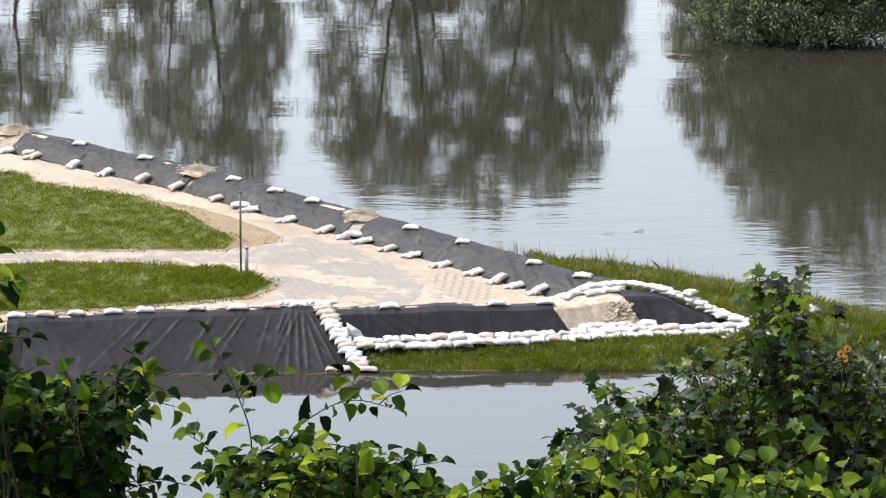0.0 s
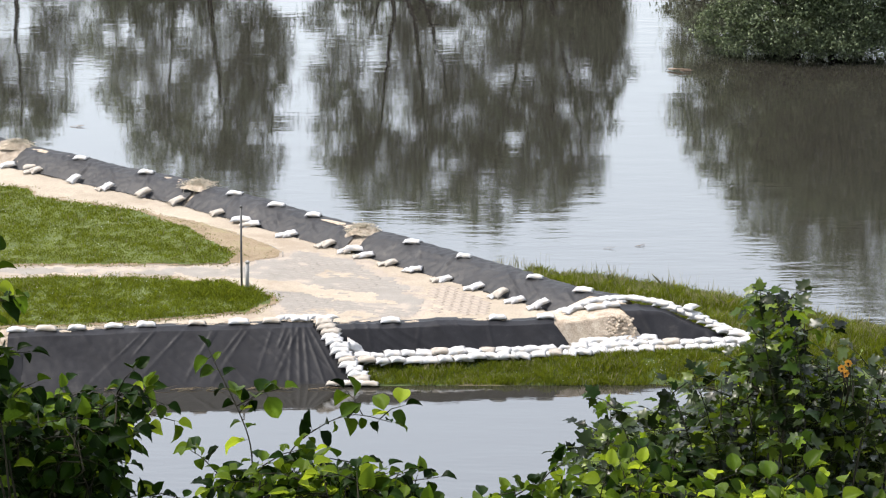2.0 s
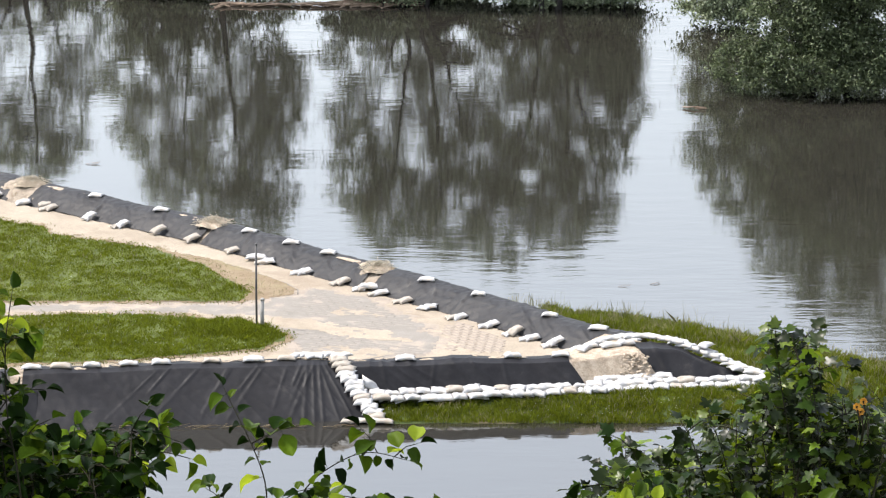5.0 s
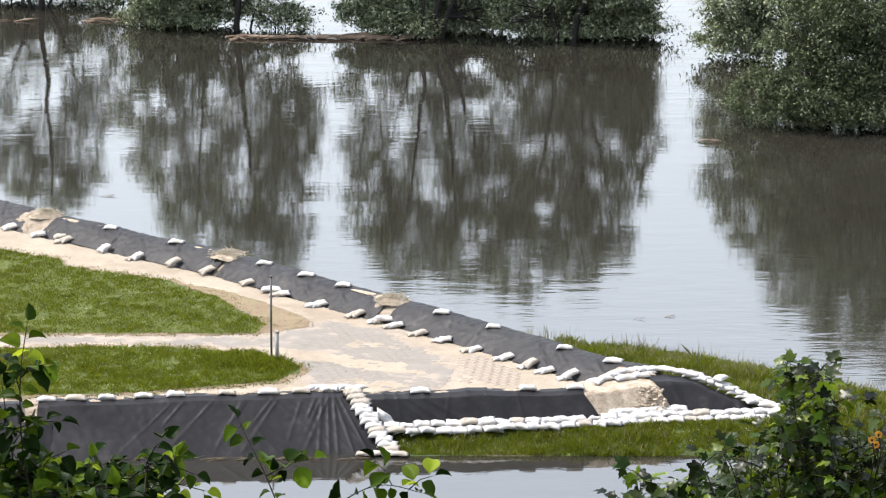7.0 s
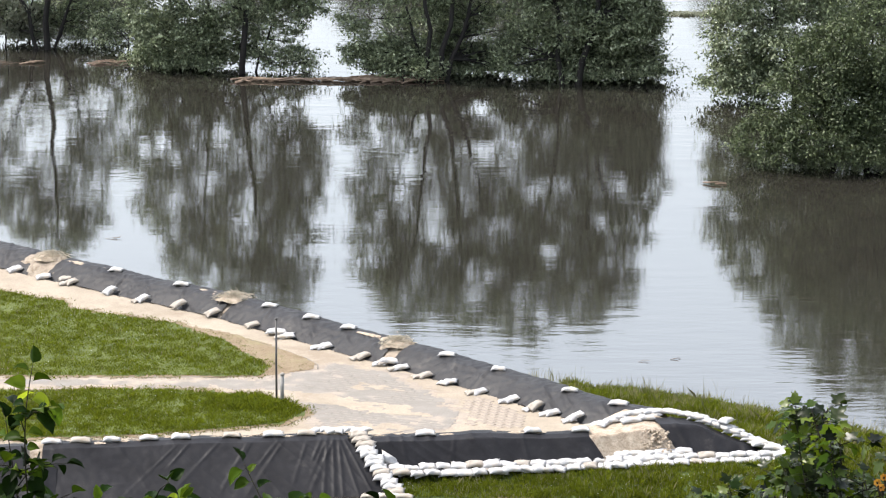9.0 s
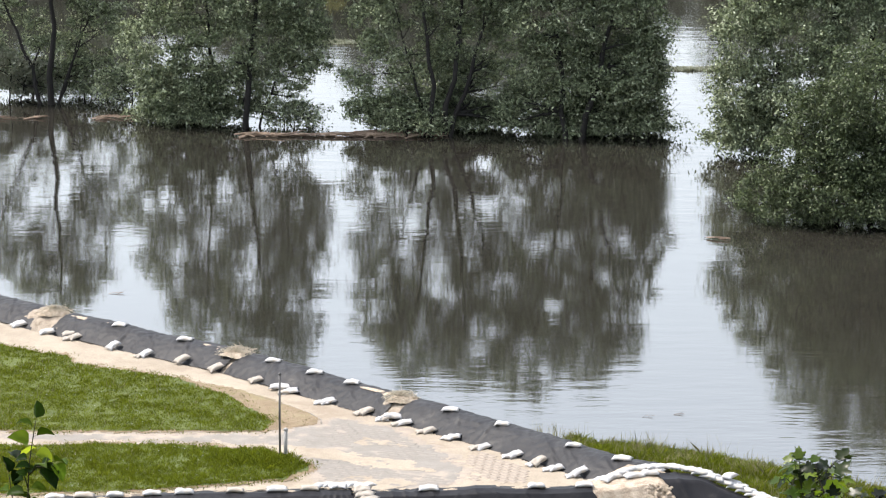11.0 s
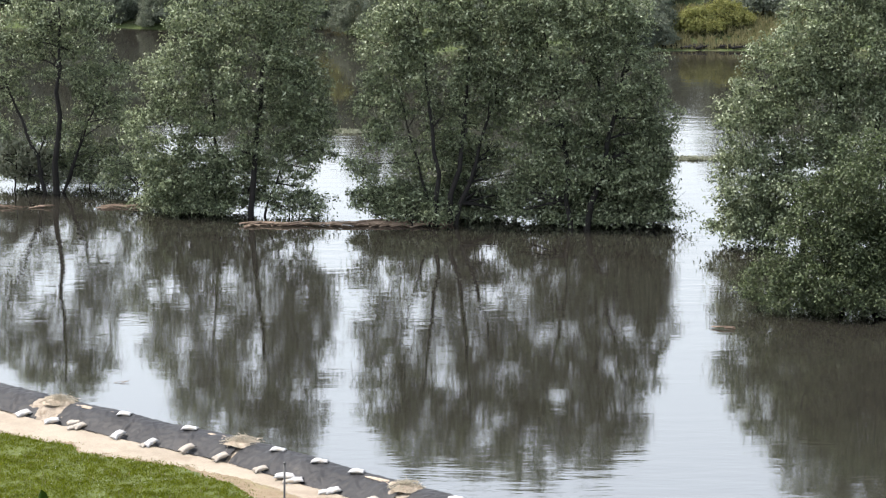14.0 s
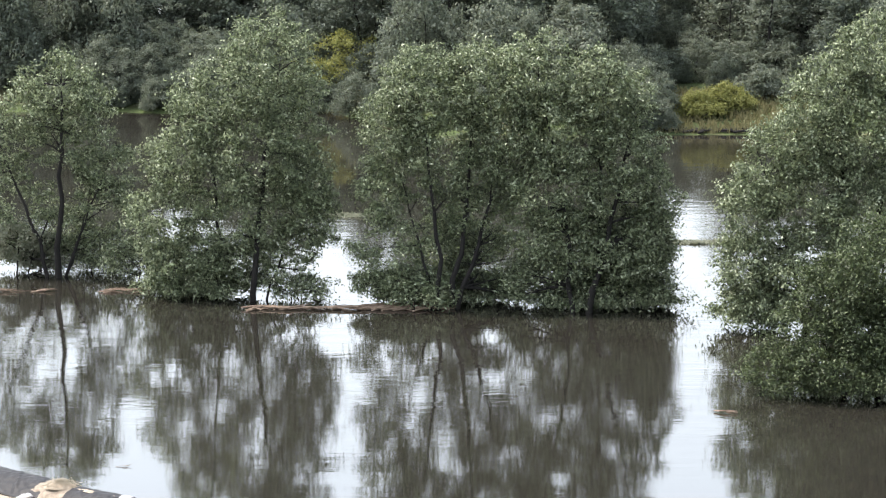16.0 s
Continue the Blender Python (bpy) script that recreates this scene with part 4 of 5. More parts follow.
tree("tree", (13.6, 136.0, 0), [(0, 0, 0.4, 0.4, 9.0, 0.24), (-0.6, 0, -2.0, 0, 6.4, 0.13), (0.6, 0.4, 2.6, 0.4, 8.0, 0.18)],
     [(1.7, 0, 9.7, 1.9, 1.9, 1.9), (0.0, 0, 8.2, 1.7, 1.7, 1.8), (-1.0, 0, 7.1, 1.5, 1.6, 1.7), (-2.2, -0.1, 5.8, 1.4, 1.5, 1.5), (-3.0, -0.2, 4.2, 1.2, 1.4, 1.6), (-0.8, -0.3, 4.7, 1.9, 1.9, 1.9), (1.2, 0, 7.0, 1.9, 1.9, 2.0),
      (-3.0, -0.5, 2.2, 1.25, 1.3, 1.4, 1.5), (-2.8, -0.6, 0.8, 1.5, 1.2, 0.8, 2.2), (-1.0, -0.6, 2.0, 1.9, 1.6, 1.8, 1.3), (1.6, -0.4, 4.1, 2.2, 1.9, 2.1), (1.2, -0.8, 1.6, 2.2, 1.8, 1.5), (4.0, 0.4, 6.4, 2.4, 2.2, 2.6), (4.0, 0, 2.6, 2.4, 2.0, 2.2), (5.0, 0.6, 10.2, 3.2, 2.6, 3.4)],
     1900, 70, WILLOW, MAT_WILLOW, "broad silvery flooded willow leaning over the channel", 105, 0.44, "flooded willows", 60)
tree("tree", (14.0, 124.6, 0), [(0, 0, 0.3, 0.2, 4.6, 0.13), (-0.7, 0, -1.6, -0.1, 3.4, 0.1)],
     [(0.6, 0.2, 4.2, 2.4, 2.0, 1.8), (-1.3, 0, 3.4, 1.5, 1.5, 1.4), (-2.5, -0.2, 1.9, 1.5, 1.3, 1.1), (1.8, -0.2, 2.6, 2.2, 1.8, 2.2), (-3.4, -0.4, 0.8, 1.2, 1.1, 0.7, 1.4), (-1.4, -0.9, 1.1, 1.8, 1.4, 1.1, 1.3), (1.2, -0.6, 1.2, 2.4, 1.5, 1.2, 1.3), (-2.2, -0.7, 0.5, 1.2, 0.9, 0.4, 1.2), (0.3, -1.4, 0.6, 1.3, 0.9, 0.5, 1.2), (-0.4, -0.3, 2.3, 1.6, 1.4, 1.2, 1.3)],
     980, 84, (0.12, 0.058), MAT_WILLOW_GREEN_SHADED, "greener young willow standing in the flood", 106, 0.42, "flooded willows", 36)
tree("shrub", (-17.0, 146.5, 0), [(0, 0, 0.1, 0, 1.6, 0.05), (0.3, 0, 0.5, 0, 1.4, 0.04)],
     [(0, 0, 1.3, 1.3, 1.1, 0.8), (0.8, 0.2, 0.7, 1.0, 0.9, 0.6)], 70, 80, (0.13, 0.07), MAT_WEED, "pale grey-green shrub half under water", 107, 0.4, "", 8)
for k, (x, y, s) in enumerate(((-12.2, 145.0, 1.1), (-10.4, 144.0, 0.9), (-2.7, 140.4, 0.9), (6.9, 139.0, 0.6), (-1.6, 139.2, 0.7), (5.0, 139.4, 0.8), (-6.2, 141.0, 0.6), (-14.2, 147.2, 1.0), (-16.3, 147.6, 1.1), (-11.0, 146.2, 1.0))):
    tree("shrub", (x, y, 0), [(0, 0, 0.2, 0, 1.4 * s, 0.04), (0.3, 0.1, 0.4, 0, 1.2 * s, 0.03)],
         [(0, 0, 0.8 * s, 1.5 * s, 1.1 * s, 0.7 * s), (0.8, 0, 0.5, 1.1, 0.9, 0.5)], 44, 50, (0.13, 0.06), MAT_WILLOW, "low willow scrub at the flooded tree line", 120 + k, 0.42, "low scrub", 14)

# the far bank's wood
WOOD = []
for k, (tall, wide) in enumerate(((10.0, 2.6), (9.0, 2.2), (11.0, 2.4))):
    WOOD.append(tree("tree", (-19.0 + 9.0 * k, 200.0 + 2 * k, 0.9), [(0, 0, 0.4, 0, tall * 0.9, 0.16), (0.5, 0.3, 1.2, 0.3, tall * 0.7, 0.1), (-0.6, 0.2, -0.9, 0.3, tall * 0.75, 0.09)],
                     [(0, 0, tall * 0.75, wide, wide, tall * 0.22), (wide * 0.7, 0, tall * 0.5, wide * 0.7, wide * 0.7, tall * 0.18), (-wide * 0.7, 0.3, tall * 0.45, wide * 0.7, wide * 0.7, tall * 0.2), (0, -0.4, tall * 0.22, wide * 0.9, wide * 0.8, tall * 0.14, 0.7), (wide * 0.5, -0.3, tall * 0.1, wide * 0.8, wide * 0.7, tall * 0.09, 0.6)],
                     340, 58, (0.22, 0.1), MAT_FARLEAF, "tree in the dark wood along the far bank", 140 + k, 0.6, "far wood", 26))
THIN = tree("tree", (14.9, 200.0, 0.9), [(0, 0, 0.3, 0, 8.6, 0.1), (0.7, 0.2, 0.2, 0.3, 8.0, 0.08), (-0.6, 0.3, -0.5, 0.2, 7.4, 0.07)],
            [(0, 0, 6.4, 1.8, 1.6, 2.6), (0.8, 0, 3.6, 1.4, 1.3, 1.8), (-0.8, 0, 4.0, 1.4, 1.3, 1.8), (0, 0.2, 1.8, 1.3, 1.2, 1.2, 0.7)],
            170, 42, (0.2, 0.085), MAT_PALELEAF, "slender pale tree with see-through crown on the far bank", 150, 0.5, "far wood", 22)
for x, y in ((14.8, 203.0), (15.2, 199.0), (16.4, 196.5), (17.4, 201.5), (16.2, 207.0), (18.2, 198.0), (18.8, 204.0), (-3.6, 202.0), (-5.4, 204.0), (-2.4, 203.0)):
    copy_thing(THIN, pose(x, back_by(x, y), height(x, back_by(x, y)) - 0.1, 0, 0, x * 37)).scale = (1.0, 1.0, 0.72)
for k, (x, y) in enumerate(((8.0, 195.0), (9.3, 200.0), (9.9, 205.5), (11.1, 212.0), (8.6, 211.0), (13.4, 216.0), (15.8, 217.5), (18.4, 216.0), (12.2, 219.0), (14.6, 221.5), (17.2, 221.0), (19.6, 220.0), (10.4, 218.0), (13.0, 211.0), (13.6, 206.5), (12.4, 203.5))):
    copy_thing(WOOD[k % 3], pose(x, y, height(x, y) - 0.1, 0, 0, x * 51)).scale = (0.78, 0.78, 0.58)
wood_random = random.Random(8)
for row, (y, step) in enumerate(((193.0, 3.6), (200.0, 4.2), (209.0, 5.5), (217.0, 6.0))):
    x = -34.0 - row * 3
    while x < 38 + row * 3:
        if not (-6.2 < x - y * 0.0735 < 4.6):
            yy = back_by(x, y + wood_random.uniform(-1.5, 1.5))
            s = wood_random.uniform(0.8, 1.12)
            m = pose(x, yy, height(x, yy) - 0.1, 0, 0, wood_random.uniform(0, 360))
            ob = copy_thing(WOOD[wood_random.randrange(3)], m)
            ob.scale = (s, s, s * wood_random.uniform(0.68, 0.82))
        x += step * wood_random.uniform(0.75, 1.25)
for k, (x, y, s, mat, label) in enumerate((
        (12.0, 186.0, 0.55, MAT_YELLOWLEAF, "yellow-green bush on the far bank"), (13.4, 186.8, 0.6, MAT_YELLOWLEAF, "yellow-green bush on the far bank"), (15.4, 188.4, 0.7, MAT_PALELEAF, "grey-green bush on the far bank"),
        (-5.2, 187.0, 1.5, MAT_YELLOWLEAF, "yellow-green bush on the far bank"), (-14.8, 189.0, 1.8, MAT_PALELEAF, "grey-green shrub on the far bank"))):
    y = back_by(x, y)
    tree("shrub", (x, y, height(x, y)), [(0, 0, 0.2, 0, 1.6 * s, 0.06), (0.3, 0.1, 0.5, 0, 1.3 * s, 0.05)],
         [(0, 0, 1.1 * s, 1.5 * s, 1.2 * s, 1.1 * s), (1.2 * s, 0, 0.7 * s, 1.2 * s, 1.0 * s, 0.7 * s), (-1.2 * s, 0, 0.6 * s, 1.2 * s, 1.0 * s, 0.6 * s)],
         130, 60, (0.15, 0.06), mat, label, 170 + k, 0.4, "far bank shrubs", 14)
SCRUB = [tree("shrub", (-22.0 + 4.2 * k, 195.0, 0.6), [(0, 0, 0.2, 0, 3.4, 0.06), (0.3, 0.1, 0.9, 0, 2.6, 0.05), (-0.3, 0.1, -0.9, 0, 2.9, 0.05)],
              [(0.2, 0, 2.9 - 0.5 * k, 1.1, 1.1, 1.1), (1.3, 0.2, 2.0, 0.9, 1.0, 0.9), (-1.1, 0, 2.2 - 0.4 * k, 1.0, 1.0, 1.0), (1.7, -0.3, 0.9, 1.1, 0.9, 0.7), (-1.6, -0.2, 0.9, 1.1, 0.9, 0.7), (0.1, -0.5, 1.0, 1.2, 0.9, 0.8)],
              220, 62, (0.15, 0.07), MAT_FARLEAF if k else MAT_PALELEAF, "grey-green scrub under the far wood", 180 + k, 0.42, "far bank shrubs", 24) for k in range(2)]
for k in range(9):
    x = (8.6, 9.8, 14.4, 15.5, 16.6, 17.8, 19.0, 9.0, 9.8)[k]
    y = (195.5 if k < 7 else 189.5) + wood_random.uniform(-1, 1)
    ob = copy_thing(SCRUB[1 if k > 6 else k % 2], pose(x, y, height(x, y) - 0.1, 0, 0, k * 77))
    ob.scale = (0.8, 0.8, 0.55 if k < 7 else 0.75)
for k, (x, y, s) in enumerate(((8.3, 188.0, 0.75), (18.6, 188.6, 0.8), (9.4, 186.2, 0.7), (11.3, 193.0, 0.6), (12.5, 194.5, 0.6), (13.7, 192.5, 0.5), (12.0, 198.5, 0.8), (-16.6, 186.6, 0.6), (-12.6, 186.8, 0.7), (-11.0, 186.4, 0.8), (-13.4, 187.0, 0.7), (-4.0, 188.0, 0.7), (-15.6, 185.6, 0.65), (-14.4, 185.2, 0.6), (-16.8, 184.9, 0.7), (-13.2, 185.0, 0.55), (-17.8, 185.4, 0.8), (-6.2, 185.4, 0.5), (-12.0, 184.8, 0.7), (-15.0, 188.2, 0.9), (-16.4, 189.5, 1.0))):
    y = back_by(x, y)
    ob = copy_thing(SCRUB[k % 2], pose(x, y, height(x, y) - 0.1, 0, 0, k * 81))
    ob.scale = (s, s, s)
for k in range(26):
    x = -19.5 + 1.05 * k if k < 17 else 8.0 + 0.22 * (k - 17)
    y = bank_edge(x) + wood_random.uniform(0.4, 1.6)
    ob = copy_thing(SCRUB[k % 2], pose(x, y, height(x, y) - 0.15, 0, 0, k * 67))
    q = wood_random.uniform(0.38, 0.6)
    ob.scale = (q * 1.1, q * 1.1, q)
x = -34.0
while x < 40:
    if not (7.6 < x < 20.0) and not (-7.5 < x < -3.2) and not (-17.4 < x < -11.8):
        y = back_by(x, 187.5 + wood_random.uniform(-1.0, 2.0))
        ob = copy_thing(SCRUB[wood_random.randrange(2)], pose(x, y, height(x, y) - 0.1, 0, 0, wood_random.uniform(0, 360)))
        k = wood_random.uniform(0.7, 1.4)
        ob.scale = (k, k, k * wood_random.uniform(0.9, 1.5))
    x += wood_random.uniform(1.8, 3.0)


# ---- drift on the water ----
def drift(name, place, length, depth, pieces, label, seed, thick=0.03, mat=None, stick=1.0):
    """A raft of washed-up sticks."""
    r = random.Random(seed)
    out = []
    for k in range(pieces):
        x, y = r.uniform(-0.5, 0.5) * length, r.gauss(0, 0.3) * depth
        l, t = r.uniform(0.3, 1.3) * stick, r.gauss(0, 0.35)
        z = r.uniform(0.0, 0.1) * min(1.0, thick / 0.03)
        p = [(x - l / 2 * math.cos(t), y - l / 2 * math.sin(t), z), (x, y + r.uniform(-0.05, 0.05), z + 0.03), (x + l / 2 * math.cos(t), y + l / 2 * math.sin(t), z + r.uniform(-0.02, 0.08))]
        w = thick * r.uniform(0.4, 1.3)
        out.append(tube(p, [w, w, w * 0.6], 5))
    ob = new(name, mesh_data(name, *join(out), mat or MAT_DRIFT))
    ob.location = place
    return tagged(ob, label, "driftwood", kind="stuff")


drift("drift_raft", (-4.9, 139.15, 0), 5.4, 0.35, 90, "raft of reddish drift sticks caught against the willows", 1)
drift("drift_raft", (-1.6, 139.4, 0), 3.0, 0.8, 90, "heap of drift sticks at the willows' foot", 2)
drift("drift_raft", (-12.6, 142.6, 0), 1.6, 0.5, 12, "loose drift branches between the trunks", 3, 0.018)
drift("drift_raft", (-16.4, 142.6, 0), 2.2, 0.3, 14, "loose drift branches between the trunks", 4, 0.02)
drift("drift_raft", (12.6, 184.2, 0.1), 4.6, 0.6, 60, "line of dark driftwood on the far bank", 5, 0.07, MAT_BARK)


def straw_heap(place, wide, deep, tall, straws, seed):
    """A ragged lump of sand and straw: a rough dome with loose stalks on it."""
    r = random.Random(seed)
    rows, cols, verts, faces = 12, 20, [], []
    for i in range(rows + 1):
        for j in range(cols):
            t, a = i / rows, 2 * math.pi * j / cols
            rim = t * (1 + 0.3 * n3(math.cos(a) * 1.5, math.sin(a) * 1.5, seed))
            x, y = math.cos(a) * rim * wide, math.sin(a) * rim * deep
            verts.append((x, y, tall * (1 - t * t) * (1 + 0.6 * n3(x * 4, y * 4, seed)) + 0.04 * n3(x * 11, y * 11, seed) - 0.03))
    for i in range(rows):
        for j in range(cols):
            faces.append((i * cols + j, (i + 1) * cols + j, (i + 1) * cols + (j + 1) % cols, i * cols + (j + 1) % cols))
    ob = thing("straw_heap", place, "loose heap of pale straw and sand on the dam's crest", "heap", "straw heaps")
    child("lump", mesh_data("lump", verts, faces, MAT_MOUND), ob)
    out = []
    for k in range(straws):
        a, t = r.uniform(0, 2 * math.pi), r.uniform(0, 1.1)
        p = Vector((math.cos(a) * t * wide, math.sin(a) * t * deep, max(0.0, tall * (1 - t * t)) + r.uniform(-0.02, 0.06)))
        d = Vector((r.gauss(0, 1), r.gauss(0, 1), r.gauss(0, 0.35))).normalized() * r.uniform(0.05, 0.16)
        w = r.uniform(0.003, 0.007)
        out.append(tube([p - d, p + Vector((0, 0, 0.015)), p + d], [w, w, w * 0.6], 4))
    tagged(child("loose_straw", mesh_data("loose_straw", *join(out), MAT_STRAWHEAP), ob), kind="stuff")


for k, (x, wide, tall) in enumerate(((-11.75, 0.5, 0.13), (-6.2, 0.52, 0.12), (-1.6, 0.45, 0.13))):
    px, py = LONG[share_at(x)]
    straw_heap((px + 0.42, py + 0.72, 0.99), wide, 0.4, tall, 260, 20 + k)


def sand_spill(parent, place, wide, deep, turn, seed):
    """A thin ragged smear of sand lying on a sheet."""
    verts, faces, rows, cols = [], [], 6, 26
    for i in range(rows + 1):
        for j in range(cols):
            t, a = i / rows, 2 * math.pi * j / cols
            rim = t * (1 + 0.45 * n3(math.cos(a) * 2, math.sin(a) * 2, seed) + 0.25 * n3(math.cos(a) * 6, math.sin(a) * 6, seed))
            x, y = math.cos(a) * rim * wide, math.sin(a) * rim * deep
            verts.append((x, y, 0.045 * (1 - t) + 0.03 * n3(x * 5, y * 5, seed) - 0.012))
    for i in range(rows):
        for j in range(cols):
            faces.append((i * cols + j, (i + 1) * cols + j, (i + 1) * cols + (j + 1) % cols, i * cols + (j + 1) % cols))
    ob = child("sand_smear", mesh_data("sand_smear", verts, faces, MAT_MOUND), parent)
    ob.matrix_basis = pose(*place, 0, 0, turn)


for k, (x, wide, deep) in enumerate(((-11.0, 0.55, 0.12), (-10.2, 0.35, 0.08), (-7.2, 0.4, 0.09), (-6.9, 0.22, 0.12), (-2.5, 0.5, 0.1), (-4.2, 0.28, 0.06), (-2.0, 0.3, 0.14))):
    px, py = LONG[share_at(x)]
    sand_spill(back_dam, (px + 0.55, py + 0.62, 1.012), wide, deep, -42, 60 + k)
spill = random.Random(17)
for k in range(22):
    x = -9.4 + 0.56 * k
    sand_spill(front_dam, (x, front_y(x) + spill.uniform(0.0, 0.3), 1.075 if x < -2.3 else 0.995), spill.uniform(0.1, 0.34), spill.uniform(0.04, 0.1), spill.uniform(-8, 8), 80 + k)
drift("floating_stick", (8.92, 121.5, 0.0), 0.5, 0.1, 3, "pale stick floating on the water", 6, 0.02, None, 0.7)
drift("floating_debris", (-10.0, 113.8, 0.0), 0.5, 0.25, 6, "small floating twigs", 7, 0.006, None, 0.3)
drift("floating_debris", (6.33, 99.7, 0.0), 0.1, 0.1, 3, "small floating twigs", 8, 0.005, None, 0.25)
drift("floating_debris", (5.5, 99.4, 0.0), 0.3, 0.15, 3, "small floating twigs", 9, 0.004, None, 0.25)
for x0, x1, y in ((-5.8, -3.0, 160.0), (8.6, 11.4, 153.5), (-9.0, -6.0, 168.0)):
    blades("floating_weed", [(x0, y - 0.4), (x1, y - 0.5), (x1, y + 0.4), (x0, y + 0.5)], 1500, 0.08, MAT_WEED, "mat of pale green water weed", 0.0, wide=0.03, lean=1.2)
blades("bank_reeds", [(9.8, 183.8), (17.5, 183.8), (17.5, 190.0), (9.8, 190.0)], 6000, 0.28, MAT_DRYGRASS, "rough yellowed reeds on the far bank", wide=0.03, lean=0.3)
blades("bank_reeds", [(-8.0, 191.5), (-4.6, 190.5), (-2.6, 187.0), (-2.6, 196.0), (-8.0, 198.0)], 3500, 0.4, MAT_DRYGRASS, "rough yellowed reeds on the far bank", wide=0.03, lean=0.3)
drift("drift_line", (-6.0, 86.72, 0.0), 9.0, 0.12, 70, "line of pale straw and twigs along the sheet's foot", 10, 0.007, MAT_STRAW, 0.5)


# ---- shrubs on the slope below the camera ----
def spot(across, down, away):
    """A place by the angle across and down from the camera's level line, and its distance along y."""
    return Vector((away * math.tan(radians(across)), away, 27.0 - away * math.tan(radians(down)) / math.cos(radians(across))))


def oval_leaf(seed, mat):
    """A pointed oval leaf, folded on its midrib and drooping at the tip, 1 long."""
    r = random.Random(seed)
    rows, verts, faces = 6, [], []
    for i in range(rows + 1):
        t = i / rows
        w = 0.42 * math.sin(math.pi * t ** 0.88) ** 0.62 * (1 - 0.18 * t) + 0.004
        z = -0.3 * t * t * r.uniform(0.7, 1.3)
        for k in (-1, -0.5, 0, 0.5, 1):
            verts.append((k * w * (1 + 0.04 * math.sin(t * 25 + k)), t, z + 0.2 * abs(k) * (w / 0.3) + 0.025 * math.sin(t * 22 + seed) * abs(k)))
    for i in range(rows):
        for k in range(4):
            faces.append((i * 5 + k, i * 5 + k + 1, (i + 1) * 5 + k + 1, (i + 1) * 5 + k))
    v2, f2 = tube([(0, -0.22, 0.03), (0, -0.1, 0.01), (0, 0.02, 0)], [0.012, 0.012, 0.01], 4)
    return mesh_data("leaf", *join([(verts, faces), (v2, f2)]), mat)


def lobed_leaf(seed, mat):
    """A five-lobed leaf, 1 long, slightly cupped."""
    r = random.Random(seed)
    rim = [(0.0, 0.0), (0.22, -0.06), (0.36, 0.06), (0.27, 0.16), (0.56, 0.34), (0.54, 0.48), (0.3, 0.46), (0.24, 0.54), (0.24, 0.72), (0.12, 0.76), (0.0, 1.0)]
    half = [(x * r.uniform(0.9, 1.1), y) for x, y in rim]
    verts = [(0, y, -0.35 * y * y) for y in (0.0, 0.25, 0.5, 0.75, 1.0)]
    faces = []
    for sgn in (-1, 1):
        o = len(verts)
        verts += [(sgn * x, y, -0.35 * y * y + 0.34 * x - 0.5 * x * x + r.uniform(-0.03, 0.03)) for x, y in half[1:-1]]
        spine = [0, 0, 1, 1, 1, 2, 2, 3, 3]
        for i in range(8):
            q = [spine[i], o + i, o + i + 1] + ([spine[i + 1]] if spine[i + 1] != spine[i] else [])
            faces.append(q if sgn > 0 else q[::-1])
        q = [3, o + 8, 4]
        faces.append(q if sgn > 0 else q[::-1])
    v2, f2 = tube([(0, -0.35, 0.05), (0, -0.15, 0.02), (0, 0.01, 0)], [0.012, 0.012, 0.01], 4)
    return mesh_data("leaf", *join([(verts, faces), (v2, f2)]), mat)


OVAL = [oval_leaf(i, MAT_HAZEL_SHADED) for i in range(4)]
BRIGHT = [oval_leaf(i + 7, MAT_HAZEL_SUNLIT) for i in range(3)]
LOBED = [lobed_leaf(i, MAT_MAPLE) for i in range(4)]
YOUNG = [lobed_leaf(i + 9, MAT_MAPLE_YOUNG) for i in range(3)]


def thicket(outline, count, seed, rise, away, jitter):
    """Short shoots spread through an outline, given as angles across and down."""
    r = random.Random(seed)
    o = np.array(outline)
    lo, hi = o.min(0), o.max(0)
    out = []
    while len(out) < count:
        a, b = r.uniform(lo[0], hi[0]), r.uniform(lo[1], hi[1])
        if not inside(outline, np.array([a]), np.array([b]))[0]:
            continue
        k = r.uniform(0.7, 1.2) * rise
        lean = r.uniform(-0.35, 0.35) * k
        d = away + r.uniform(-jitter, jitter)
        out.append([(a - lean, b + k, d), (a - lean * 0.4, b + k * 0.5, d + 0.04), (a, b, d + 0.08)])
    return out


